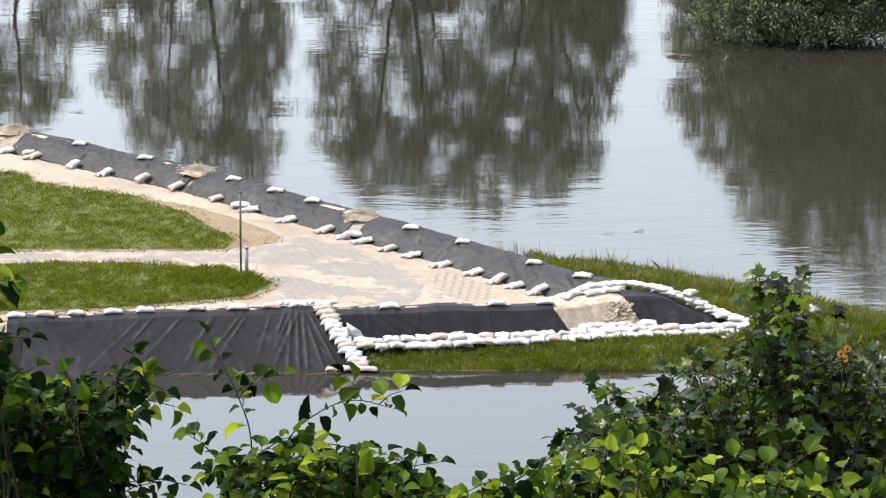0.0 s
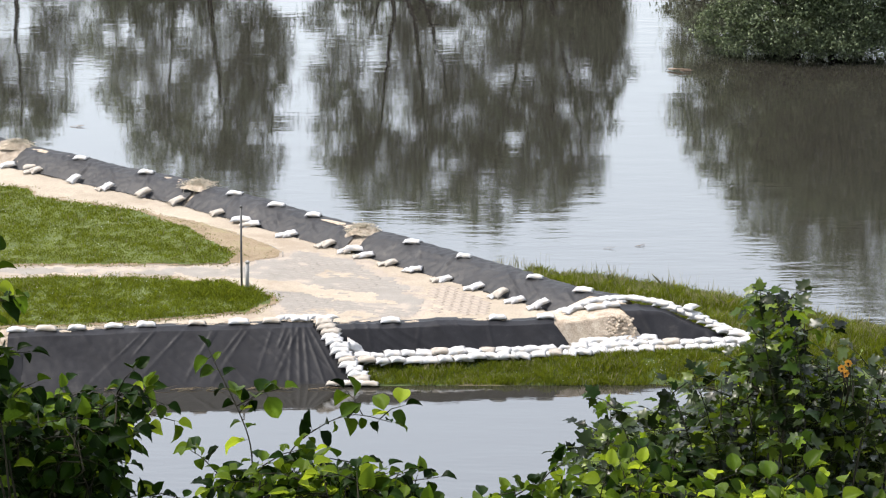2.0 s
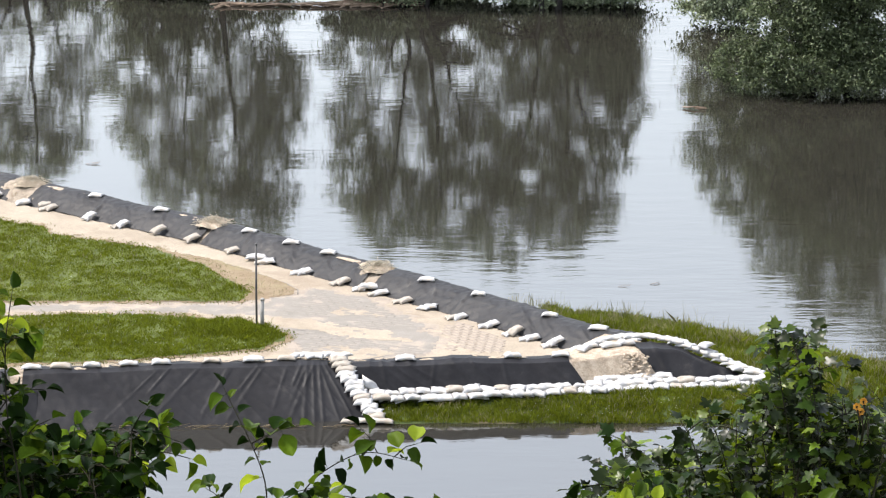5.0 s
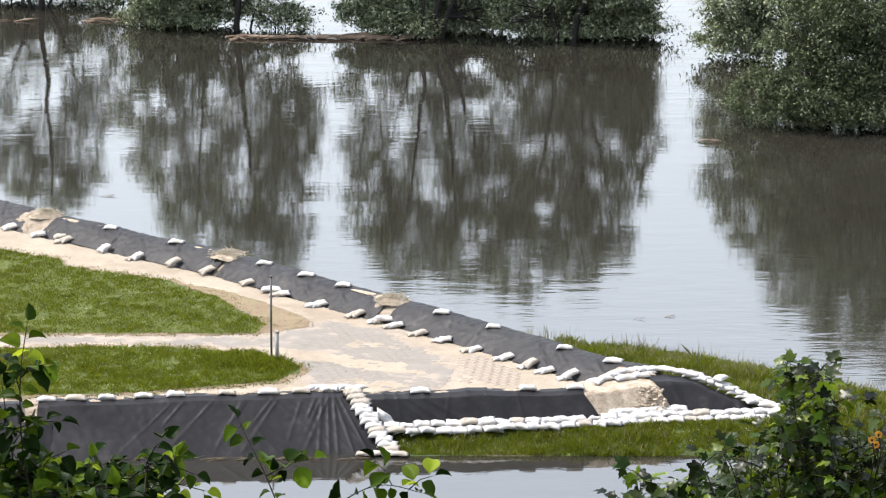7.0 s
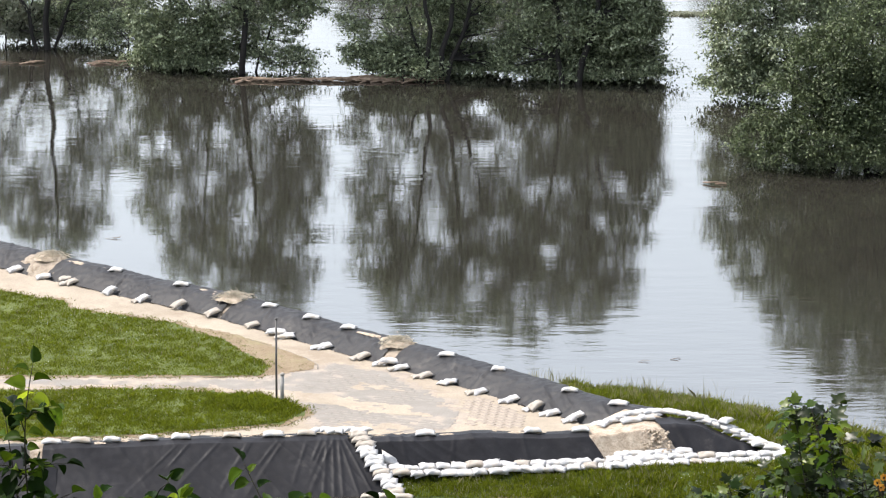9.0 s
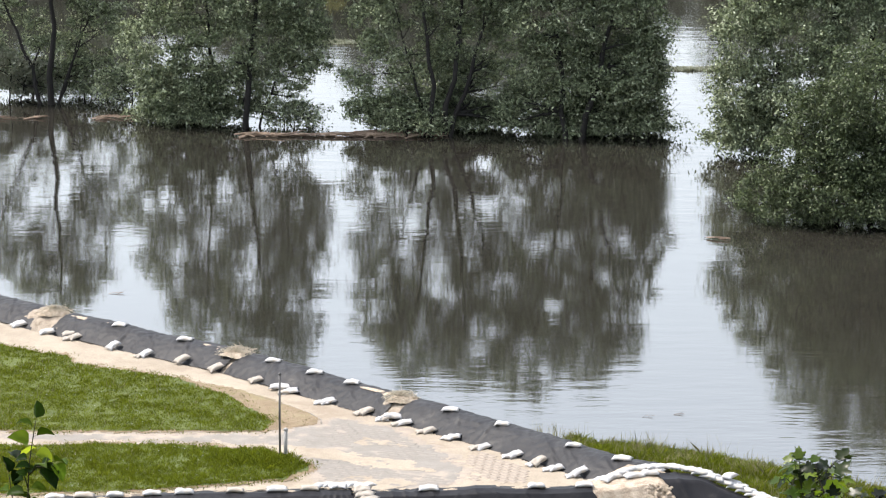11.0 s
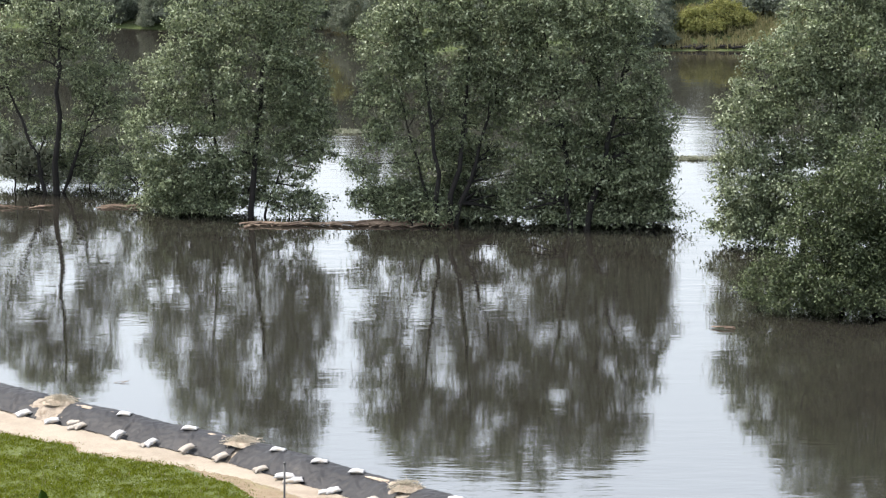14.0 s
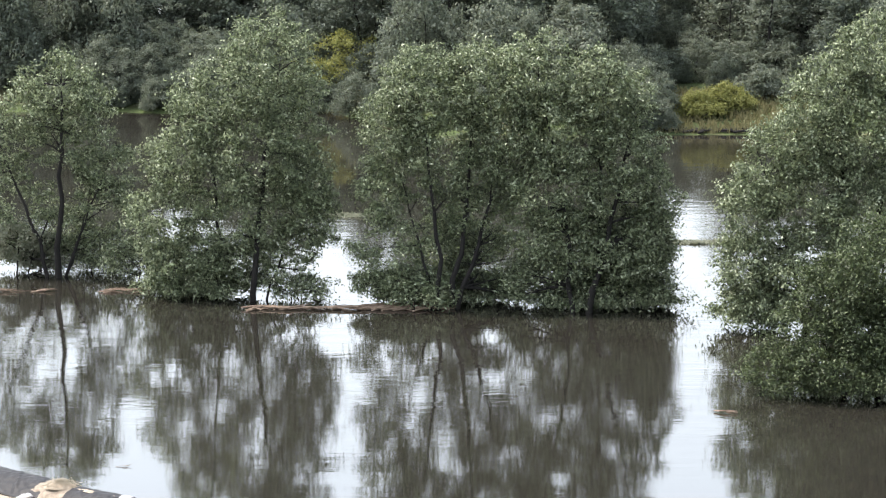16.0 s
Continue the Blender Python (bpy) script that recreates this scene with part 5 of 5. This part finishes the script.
def shrub(label, root, shoots, kinds, size, seed, gap=0.055, spread=0.05, bare=0.25, twigs=2, limit=300):
    """A shrub: stems from its root, shoots through given places, and leaves set along them by turns."""
    r = random.Random(seed)
    ob = thing("shrub", root, label, "shrub", "shrubs on the slope")
    base = Vector(root)
    wood, leaves = [], []

    def clothe(pts, start):
        acc, nxt, sgn = 0.0, start, 1
        for a, b in zip(pts, pts[1:]):
            seg = (b - a).length
            while nxt < acc + seg:
                p = a.lerp(b, (nxt - acc) / seg)
                d = (b - a).normalized()
                side = d.cross(Vector((0, 1, 0.2))).normalized() * sgn
                way = (d * r.uniform(0.2, 0.7) + side * r.uniform(0.6, 1.0) + Vector((r.uniform(-0.4, 0.4), r.uniform(-0.9, 0.7), r.uniform(-0.7, -0.05)))).normalized()
                leaves.append((p, way, size * r.uniform(0.55, 1.3)))
                sgn = -sgn
                nxt += gap * r.uniform(0.6, 1.3)
            acc += seg
        leaves.append((pts[-1], (pts[-1] - pts[-2]).normalized(), size * 0.9))

    nodes = []
    for s, ctrl in enumerate(sorted(shoots, key=lambda c: -c[0][1])):
        c = [spot(*p) for p in ctrl]
        pts = []
        for i in range(len(c) - 1):
            p0, p1, p2, p3 = c[max(i - 1, 0)], c[i], c[i + 1], c[min(i + 2, len(c) - 1)]
            for k in range(5):
                t = k / 5
                pts.append(0.5 * ((2 * p1) + (p2 - p0) * t + (2 * p0 - 5 * p1 + 4 * p2 - p3) * t * t + (3 * p1 - p0 - 3 * p2 + p3) * t ** 3))
        pts.append(c[-1])
        n = len(pts)
        if s < 4:
            wood.append(tube([base + Vector((0, 0, -0.2)), base.lerp(pts[0], 0.5) + Vector((r.uniform(-0.3, 0.3), r.uniform(0.0, 0.5), -0.2)), pts[0]], [0.012, 0.0035, 0.0035], 5))
        else:
            near = min(nodes, key=lambda q: (q - pts[0]).length + 3.0 * max(0.0, q.z - pts[0].z))
            wood.append(tube([near, near.lerp(pts[0], 0.5) + Vector((0, 0, -0.01)), pts[0]], [0.0018, 0.0018, 0.002], 4))
        nodes += pts
        wood.append(tube(pts, [0.0028 - 0.0018 * i / (n - 1) for i in range(n)], 5))
        clothe(pts, sum((b - a).length for a, b in zip(pts, pts[1:])) * bare)
        for k in range(twigs):
            i = r.randrange(n // 3, n - 1)
            e = pts[i] + Vector((r.uniform(-1, 1) * 1.8, r.uniform(-1, 1), r.uniform(-0.4, 0.9))) * spread * 2.2
            tw = [pts[i], pts[i].lerp(e, 0.5) + Vector((0, 0, 0.01)), e]
            wood.append(tube(tw, [0.002, 0.0015, 0.001], 4))
            clothe(tw, 0.02)
    vv, ff = join(wood)
    child("stem", mesh_data("stem", [Vector(p) - base for p in vv], ff, MAT_STEM), ob)
    r.shuffle(leaves)
    rest, count = collections.defaultdict(list), 0
    for p, way, size_k in leaves:
        up = Vector((r.gauss(0, 0.45), r.gauss(-0.15, 0.5), 1.0))
        x = way.cross(up).normalized()
        m = Matrix.Translation(p - base + way * size_k * 0.2) @ Matrix((x, way, x.cross(way))).transposed().to_4x4() @ Matrix.Diagonal((size_k, size_k, size_k, 1))
        me = r.choice(kinds)
        count += 1
        if count <= limit:
            lf = new("leaf", me)
            lf.parent = ob
            lf.matrix_basis = m
        else:
            rest[me.materials[0]].append(([m @ v.co for v in me.vertices], [tuple(f.vertices) for f in me.polygons]))
    for mat, pieces in rest.items():
        tagged(child("foliage", mesh_data("foliage", *join(pieces), mat), ob), kind="stuff")
    return ob


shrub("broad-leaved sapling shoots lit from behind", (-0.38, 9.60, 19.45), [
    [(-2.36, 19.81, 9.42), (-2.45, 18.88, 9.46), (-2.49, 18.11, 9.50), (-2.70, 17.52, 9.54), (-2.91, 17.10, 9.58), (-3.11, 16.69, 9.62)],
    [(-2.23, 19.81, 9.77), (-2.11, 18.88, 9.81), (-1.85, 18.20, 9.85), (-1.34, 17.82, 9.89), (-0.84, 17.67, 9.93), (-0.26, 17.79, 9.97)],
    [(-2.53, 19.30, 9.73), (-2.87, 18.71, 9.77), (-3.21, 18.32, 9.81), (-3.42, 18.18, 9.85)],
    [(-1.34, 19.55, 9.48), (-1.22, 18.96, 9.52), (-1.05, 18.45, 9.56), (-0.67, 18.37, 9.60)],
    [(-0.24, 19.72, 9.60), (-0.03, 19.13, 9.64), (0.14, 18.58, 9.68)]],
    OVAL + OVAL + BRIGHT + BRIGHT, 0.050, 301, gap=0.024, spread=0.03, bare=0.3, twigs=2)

shrub("leafy shoot rising over the shrub", (-0.74, 7.80, 20.35), [
    [(-6.28, 18.77, 7.79), (-6.36, 17.84, 7.83), (-6.49, 16.99, 7.87), (-6.49, 15.97, 7.91), (-6.36, 15.17, 7.95)],
    [(-6.36, 18.77, 7.83), (-6.53, 18.01, 7.87), (-6.66, 16.99, 7.91), (-6.79, 15.97, 7.95)],
    [(-6.19, 18.77, 7.86), (-6.28, 18.18, 7.90), (-6.24, 17.67, 7.94), (-6.28, 17.24, 7.98)]],
    OVAL + OVAL + BRIGHT, 0.042, 303, gap=0.018, spread=0.03, bare=0.2, twigs=6)

DARK_MASS = [(-6.60, 17.60), (-5.58, 17.52), (-5.07, 17.48), (-4.90, 17.43), (-4.52, 17.22), (-4.44, 17.31), (-4.82, 17.69), (-5.24, 18.11), (-5.07, 18.45), (-5.24, 18.71), (-4.99, 18.88), (-5.20, 19.04), (-5.33, 19.64), (-6.60, 19.64)]
shrub("dark dense shrub with toothed broad leaves", (-0.80, 8.40, 20.05), [
    [(-5.33, 20.15, 8.20), (-5.50, 18.88, 8.24), (-5.58, 17.94, 8.28), (-5.45, 17.22, 8.32)],
    [(-5.16, 20.15, 8.16), (-4.99, 18.62, 8.20), (-4.56, 17.77, 8.24), (-4.10, 17.22, 8.28)],
    [(-5.24, 20.15, 8.57), (-5.07, 18.88, 8.61), (-4.65, 18.28, 8.65), (-4.35, 17.94, 8.69)],
    [(-5.16, 20.15, 8.37), (-4.82, 19.30, 8.41), (-4.48, 18.88, 8.45), (-4.18, 18.83, 8.49)]] + thicket(DARK_MASS, 30, 21, 0.59, 8.40, 0.25),
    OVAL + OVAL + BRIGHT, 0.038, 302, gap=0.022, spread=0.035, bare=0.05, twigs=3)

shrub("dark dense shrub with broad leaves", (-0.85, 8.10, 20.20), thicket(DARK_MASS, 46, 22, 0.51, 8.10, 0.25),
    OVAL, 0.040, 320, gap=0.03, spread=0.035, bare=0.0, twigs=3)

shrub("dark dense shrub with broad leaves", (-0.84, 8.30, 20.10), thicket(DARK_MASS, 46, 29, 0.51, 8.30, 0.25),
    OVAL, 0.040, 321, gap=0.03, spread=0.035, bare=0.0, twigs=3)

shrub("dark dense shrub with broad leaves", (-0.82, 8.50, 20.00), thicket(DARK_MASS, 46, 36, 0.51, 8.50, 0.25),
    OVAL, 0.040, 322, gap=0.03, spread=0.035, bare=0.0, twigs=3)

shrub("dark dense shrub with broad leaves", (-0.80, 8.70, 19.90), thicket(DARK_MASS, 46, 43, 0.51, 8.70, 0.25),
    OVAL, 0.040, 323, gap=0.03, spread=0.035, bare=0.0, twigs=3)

SAPLING_MASS = [(-2.95, 19.21), (-2.87, 18.54), (-2.61, 18.32), (-2.19, 18.37), (-1.68, 18.41), (-1.17, 18.28), (-0.58, 18.45), (-0.24, 18.71), (0.18, 18.58), (0.48, 18.96), (0.48, 19.64), (-3.59, 19.64)]
shrub("broad-leaved sapling shoots low on the slope", (-0.30, 9.30, 19.60), thicket(SAPLING_MASS, 30, 23, 0.51, 9.30, 0.25),
    OVAL + BRIGHT + BRIGHT, 0.046, 308, gap=0.025, spread=0.035, bare=0.05, twigs=2)

shrub("maple shrub with lobed leaves and upright shoots", (1.03, 10.50, 19.00), [
    [(6.03, 20.09, 10.63), (5.90, 18.39, 10.67), (5.69, 17.12, 10.71), (5.56, 16.44, 10.75), (5.48, 15.78, 10.79)],
    [(6.19, 20.09, 10.25), (6.24, 18.05, 10.29), (6.15, 17.04, 10.33), (6.03, 16.32, 10.37)],
    [(4.33, 19.75, 10.47), (3.91, 18.82, 10.51), (3.48, 18.05, 10.55), (3.25, 17.54, 10.59)],
    [(3.91, 19.75, 10.61), (3.48, 19.07, 10.65), (3.16, 18.26, 10.69)],
    [(4.84, 20.09, 10.36), (4.58, 18.56, 10.40), (4.25, 17.54, 10.44), (4.03, 17.16, 10.48)],
    [(5.18, 20.09, 10.72), (4.92, 18.39, 10.76), (4.67, 17.54, 10.80), (4.46, 16.99, 10.84)],
    [(5.35, 20.09, 10.70), (5.26, 18.39, 10.74), (5.09, 17.46, 10.78), (5.09, 16.95, 10.82)]],
    LOBED + YOUNG, 0.043, 304, gap=0.018, spread=0.025, bare=0.25, twigs=2)

MAPLE_TOP = [(5.30, 15.93), (5.60, 15.68), (6.28, 16.10), (6.70, 16.87), (6.03, 17.54), (5.35, 17.04)]
shrub("maple shoots with small lobed leaves", (1.11, 10.60, 18.95), [
    [(6.03, 20.09, 10.37), (5.90, 18.39, 10.41), (5.69, 17.12, 10.45), (5.56, 16.44, 10.49), (5.48, 15.78, 10.53)]] + thicket(MAPLE_TOP, 28, 3, 0.42, 10.60, 0.25),
    LOBED + YOUNG[:1], 0.043, 305, gap=0.02, spread=0.024, bare=0.05, twigs=2)

MAPLE_SHOULDER = [(4.67, 17.12), (4.75, 16.78), (5.18, 16.70), (6.28, 16.61), (6.87, 16.70), (7.45, 16.70), (7.45, 17.37), (4.67, 17.46)]
shrub("thin maple shoots with lobed leaves", (0.97, 10.70, 18.90), thicket(MAPLE_SHOULDER, 22, 4, 0.59, 10.70, 0.25),
    LOBED, 0.041, 307, gap=0.034, spread=0.03, bare=0.1, twigs=1)

MAPLE_MASS = [(3.08, 17.54), (3.31, 17.50), (3.57, 18.01), (3.91, 17.76), (4.75, 17.46), (5.43, 17.25), (6.28, 16.99), (7.72, 16.87), (7.72, 19.24), (3.31, 19.24), (3.02, 18.31)]
shrub("dense dark maple shrub with lobed leaves", (0.76, 10.80, 18.85), thicket(MAPLE_MASS, 38, 10, 0.51, 10.80, 0.25),
    LOBED, 0.047, 330, gap=0.026, spread=0.04, bare=0.0, twigs=3)

shrub("dense dark maple shrub with lobed leaves", (0.85, 10.94, 18.78), thicket(MAPLE_MASS, 38, 11, 0.51, 10.94, 0.25),
    LOBED + YOUNG[:1], 0.047, 331, gap=0.026, spread=0.04, bare=0.0, twigs=3)

shrub("dense dark maple shrub with lobed leaves", (0.94, 11.08, 18.71), thicket(MAPLE_MASS, 38, 12, 0.51, 11.08, 0.25),
    LOBED, 0.047, 332, gap=0.026, spread=0.04, bare=0.0, twigs=3)

shrub("dense dark maple shrub with lobed leaves", (1.03, 11.22, 18.64), thicket(MAPLE_MASS, 38, 13, 0.51, 11.22, 0.25),
    LOBED + YOUNG[:1], 0.047, 333, gap=0.026, spread=0.04, bare=0.0, twigs=3)

shrub("dense dark maple shrub with lobed leaves", (1.13, 11.36, 18.57), thicket(MAPLE_MASS, 38, 14, 0.51, 11.36, 0.25),
    LOBED, 0.047, 334, gap=0.026, spread=0.04, bare=0.0, twigs=3)

shrub("dense dark maple shrub with lobed leaves", (1.23, 11.50, 18.50), thicket(MAPLE_MASS, 38, 15, 0.51, 11.50, 0.25),
    LOBED + YOUNG[:1], 0.047, 335, gap=0.026, spread=0.04, bare=0.0, twigs=3)

shrub("dense dark maple shrub with lobed leaves", (1.33, 11.64, 18.43), thicket(MAPLE_MASS, 38, 16, 0.51, 11.64, 0.25),
    LOBED, 0.047, 336, gap=0.026, spread=0.04, bare=0.0, twigs=3)

shrub("dense dark maple shrub with lobed leaves", (1.44, 11.78, 18.36), thicket(MAPLE_MASS, 38, 17, 0.51, 11.78, 0.25),
    LOBED + YOUNG[:1], 0.047, 337, gap=0.026, spread=0.04, bare=0.0, twigs=3)

shrub("broad-leaved sapling shoots low on the slope", (-0.25, 9.50, 19.50), thicket(SAPLING_MASS, 30, 33, 0.45, 9.50, 0.2),
    OVAL + BRIGHT, 0.046, 340, gap=0.025, spread=0.035, bare=0.05, twigs=2)

LOW_MASS = [(0.52, 19.21), (1.11, 18.88), (1.54, 18.79), (2.22, 18.66), (2.89, 18.54), (3.23, 18.37), (4.08, 18.45), (4.93, 18.88), (7.20, 18.79), (7.20, 19.72), (0.52, 19.72)]
shrub("low bright green shrub along the slope", (0.38, 9.00, 19.75), [
    [(1.37, 19.98, 8.76), (1.20, 19.21, 8.80), (1.16, 18.93, 8.84)],
    [(1.71, 19.98, 9.02), (1.54, 19.21, 9.06), (1.50, 18.84, 9.10)],
    [(2.05, 19.98, 9.22), (2.00, 19.21, 9.26), (2.09, 18.76, 9.30)],
    [(2.39, 19.98, 8.94), (2.47, 19.21, 8.98), (2.39, 18.67, 9.02)],
    [(2.89, 19.98, 8.86), (2.98, 19.13, 8.90), (3.15, 18.45, 8.94)],
    [(3.40, 19.98, 8.96), (3.49, 19.13, 9.00), (3.66, 18.41, 9.04)]] + thicket(LOW_MASS, 36, 5, 0.42, 9.00, 0.25),
    OVAL + BRIGHT + BRIGHT, 0.046, 306, gap=0.028, spread=0.035, bare=0.05, twigs=2)

shrub("low green shrub along the slope", (0.73, 9.30, 19.60), thicket(LOW_MASS, 36, 6, 0.42, 9.30, 0.25),
    OVAL + BRIGHT[:2], 0.045, 309, gap=0.028, spread=0.035, bare=0.0, twigs=3)



RIGHT_LOW = [(5.2, 18.9), (6.0, 18.5), (6.6, 18.25), (7.6, 18.1), (7.6, 19.7), (5.2, 19.7)]
shrub("low shrub with bright broad leaves", (1.0, 8.60, 19.95), thicket(RIGHT_LOW, 24, 44, 0.42, 8.60, 0.2),
    OVAL + BRIGHT + BRIGHT + BRIGHT + BRIGHT, 0.054, 341, gap=0.028, spread=0.035, bare=0.0, twigs=2, limit=260)


# ---- paving at the path junction ----
ROAD = [(-13.0, 95.35), (-7.5, 95.3), (-4.8, 95.3), (-3.6, 96.0), (-2.9, 96.95), (-1.7, 96.2), (-0.6, 94.4), (0.05, 93.0), (0.4, 91.9), (0.2, 90.9), (-0.6, 90.4), (-2.0, 90.3), (-2.9, 90.6), (-3.2, 91.9), (-3.9, 93.6), (-4.6, 94.5), (-8.0, 94.85), (-13.0, 94.9)]
plate("paving_edge", wider(ROAD, 0.25), 0.619, MAT_PAVE_SANDY, "sand-covered margin of the paving", "paving", ragged=0.35)
paving = plate("paving", ROAD, 0.624, MAT_PAVE, "worn grey concrete paving half covered by sand", "paving", ragged=0.3)


def paver_mesh(mat):
    """A concrete paver with worn, bevelled edges."""
    bm = bmesh.new()
    bmesh.ops.create_cube(bm, size=1.0)
    bmesh.ops.scale(bm, verts=bm.verts, vec=(0.296, 0.168, 0.05))
    bmesh.ops.bevel(bm, geom=[e for e in bm.edges if all(q.co.z > 0 for q in e.verts)], offset=0.012, segments=1, affect="EDGES")
    me = bpy.data.meshes.new("paver")
    bm.to_mesh(me)
    bm.free()
    me.materials.append(mat)
    return me


PAVERS = (paver_mesh(MAT_PAVE), paver_mesh(MAT_PAVE_SANDY))
lay = random.Random(12)
ZONE_A = [(-3.7, 94.6), (-3.3, 95.9), (-2.7, 96.5), (-1.7, 95.9), (-0.7, 94.2), (-0.1, 92.9), (0.2, 91.8), (0.0, 91.0), (-0.7, 90.6), (-2.0, 90.6), (-2.9, 90.9), (-3.0, 92.0)]
ZONE_B = [(0.55, 93.4), (1.1, 93.7), (1.9, 92.3), (2.1, 91.3), (1.7, 90.7), (0.7, 90.5), (0.6, 91.9)]
for zone, turn, bare, kind in ((ZONE_A, -24.0, -0.02, 0), (ZONE_B, -46.0, -0.3, 1)):
    cx, cy = sum(p[0] for p in zone) / len(zone), sum(p[1] for p in zone) / len(zone)
    c, s = math.cos(radians(turn)), math.sin(radians(turn))
    for i in range(-12, 13):
        for j in range(-18, 19):
            u, w = (i + 0.5 * (j % 2)) * 0.305, j * 0.18
            x, y = cx + c * u - s * w, cy + s * u + c * w
            if n3(x * 0.7 + 3, y * 0.7, 4.0) + 0.2 * lay.uniform(-1, 1) > bare and inside(zone, np.array([x]), np.array([y]))[0]:
                ob = new("paver", PAVERS[kind])
                ob.parent = paving
                ob.matrix_basis = pose(x, y, (0.6022, 0.6002)[kind] + lay.uniform(-0.002, 0.003), lay.uniform(-0.8, 0.8), lay.uniform(-0.8, 0.8), turn + lay.uniform(-1.5, 1.5))
# sand swept over the paving in curving bands
plate("sand_drift", [(-5.9, 94.6), (-4.2, 94.35), (-2.4, 93.6), (-0.9, 92.75), (-0.35, 91.95), (-1.2, 92.1), (-2.6, 92.75), (-4.2, 93.6), (-5.9, 94.1)], 0.6285, MAT_SAND, "pale sand swept across the paving", "sand", ragged=0.22)
plate("sand_drift", [(-3.3, 90.9), (-2.4, 91.4), (-1.2, 91.3), (-0.6, 90.9), (-1.6, 90.2), (-3.2, 90.1)], 0.6285, MAT_SAND, "pale sand swept across the paving", "sand", ragged=0.22)
plate("sand_drift", [(-2.2, 95.0), (-1.5, 94.9), (-1.0, 94.2), (-1.6, 94.3), (-2.3, 94.6)], 0.6285, MAT_SAND, "pale sand swept across the paving", "sand", ragged=0.18)
kerb_line = [(-6.4, 100.6), (-5.2, 99.4), (-4.2, 98.3), (-3.6, 97.5), (-3.3, 96.9), (-3.28, 96.4)]
kv, kf = tube([(x, y, 0.60) for x, y in kerb_line], [0.03] * 6, 6)
tagged(new("kerb", mesh_data("kerb", kv, kf, MAT_PAVE)), "low grey kerb edging the dry verge", "kerb", kind="structure")


# ---- an orange bloom on the maple shrubs ----
def bloom(across, down, away):
    ob = thing("blossom", spot(across, down, away), "small orange blossom among the maple leaves", "flower", "blossoms")
    r = random.Random(int(across * 100))
    verts = []
    for k in range(7):
        t = 2 * math.pi * k / 7
        a = Vector((math.cos(t), -0.6 + r.uniform(-0.2, 0.2), math.sin(t))) * 0.012
        b = Vector((-math.sin(t), 0, math.cos(t))) * 0.006
        verts += [Vector((0, 0, 0)), a * 0.6 + b, a, a * 0.6 - b]
    child("petals", poly_array("petals", np.array(verts), 4, MAT_BLOOM), ob)
    vv, ff = tube([(0, 0.005, -0.12), (0.01, 0, -0.05), (0, 0, 0)], [0.002, 0.002, 0.004], 5)
    child("stalk", mesh_data("stalk", vv, ff, MAT_STEM), ob)


bloom(6.77, 16.88, 10.3)
bloom(6.87, 16.80, 10.35)
bloom(6.83, 16.95, 10.32)
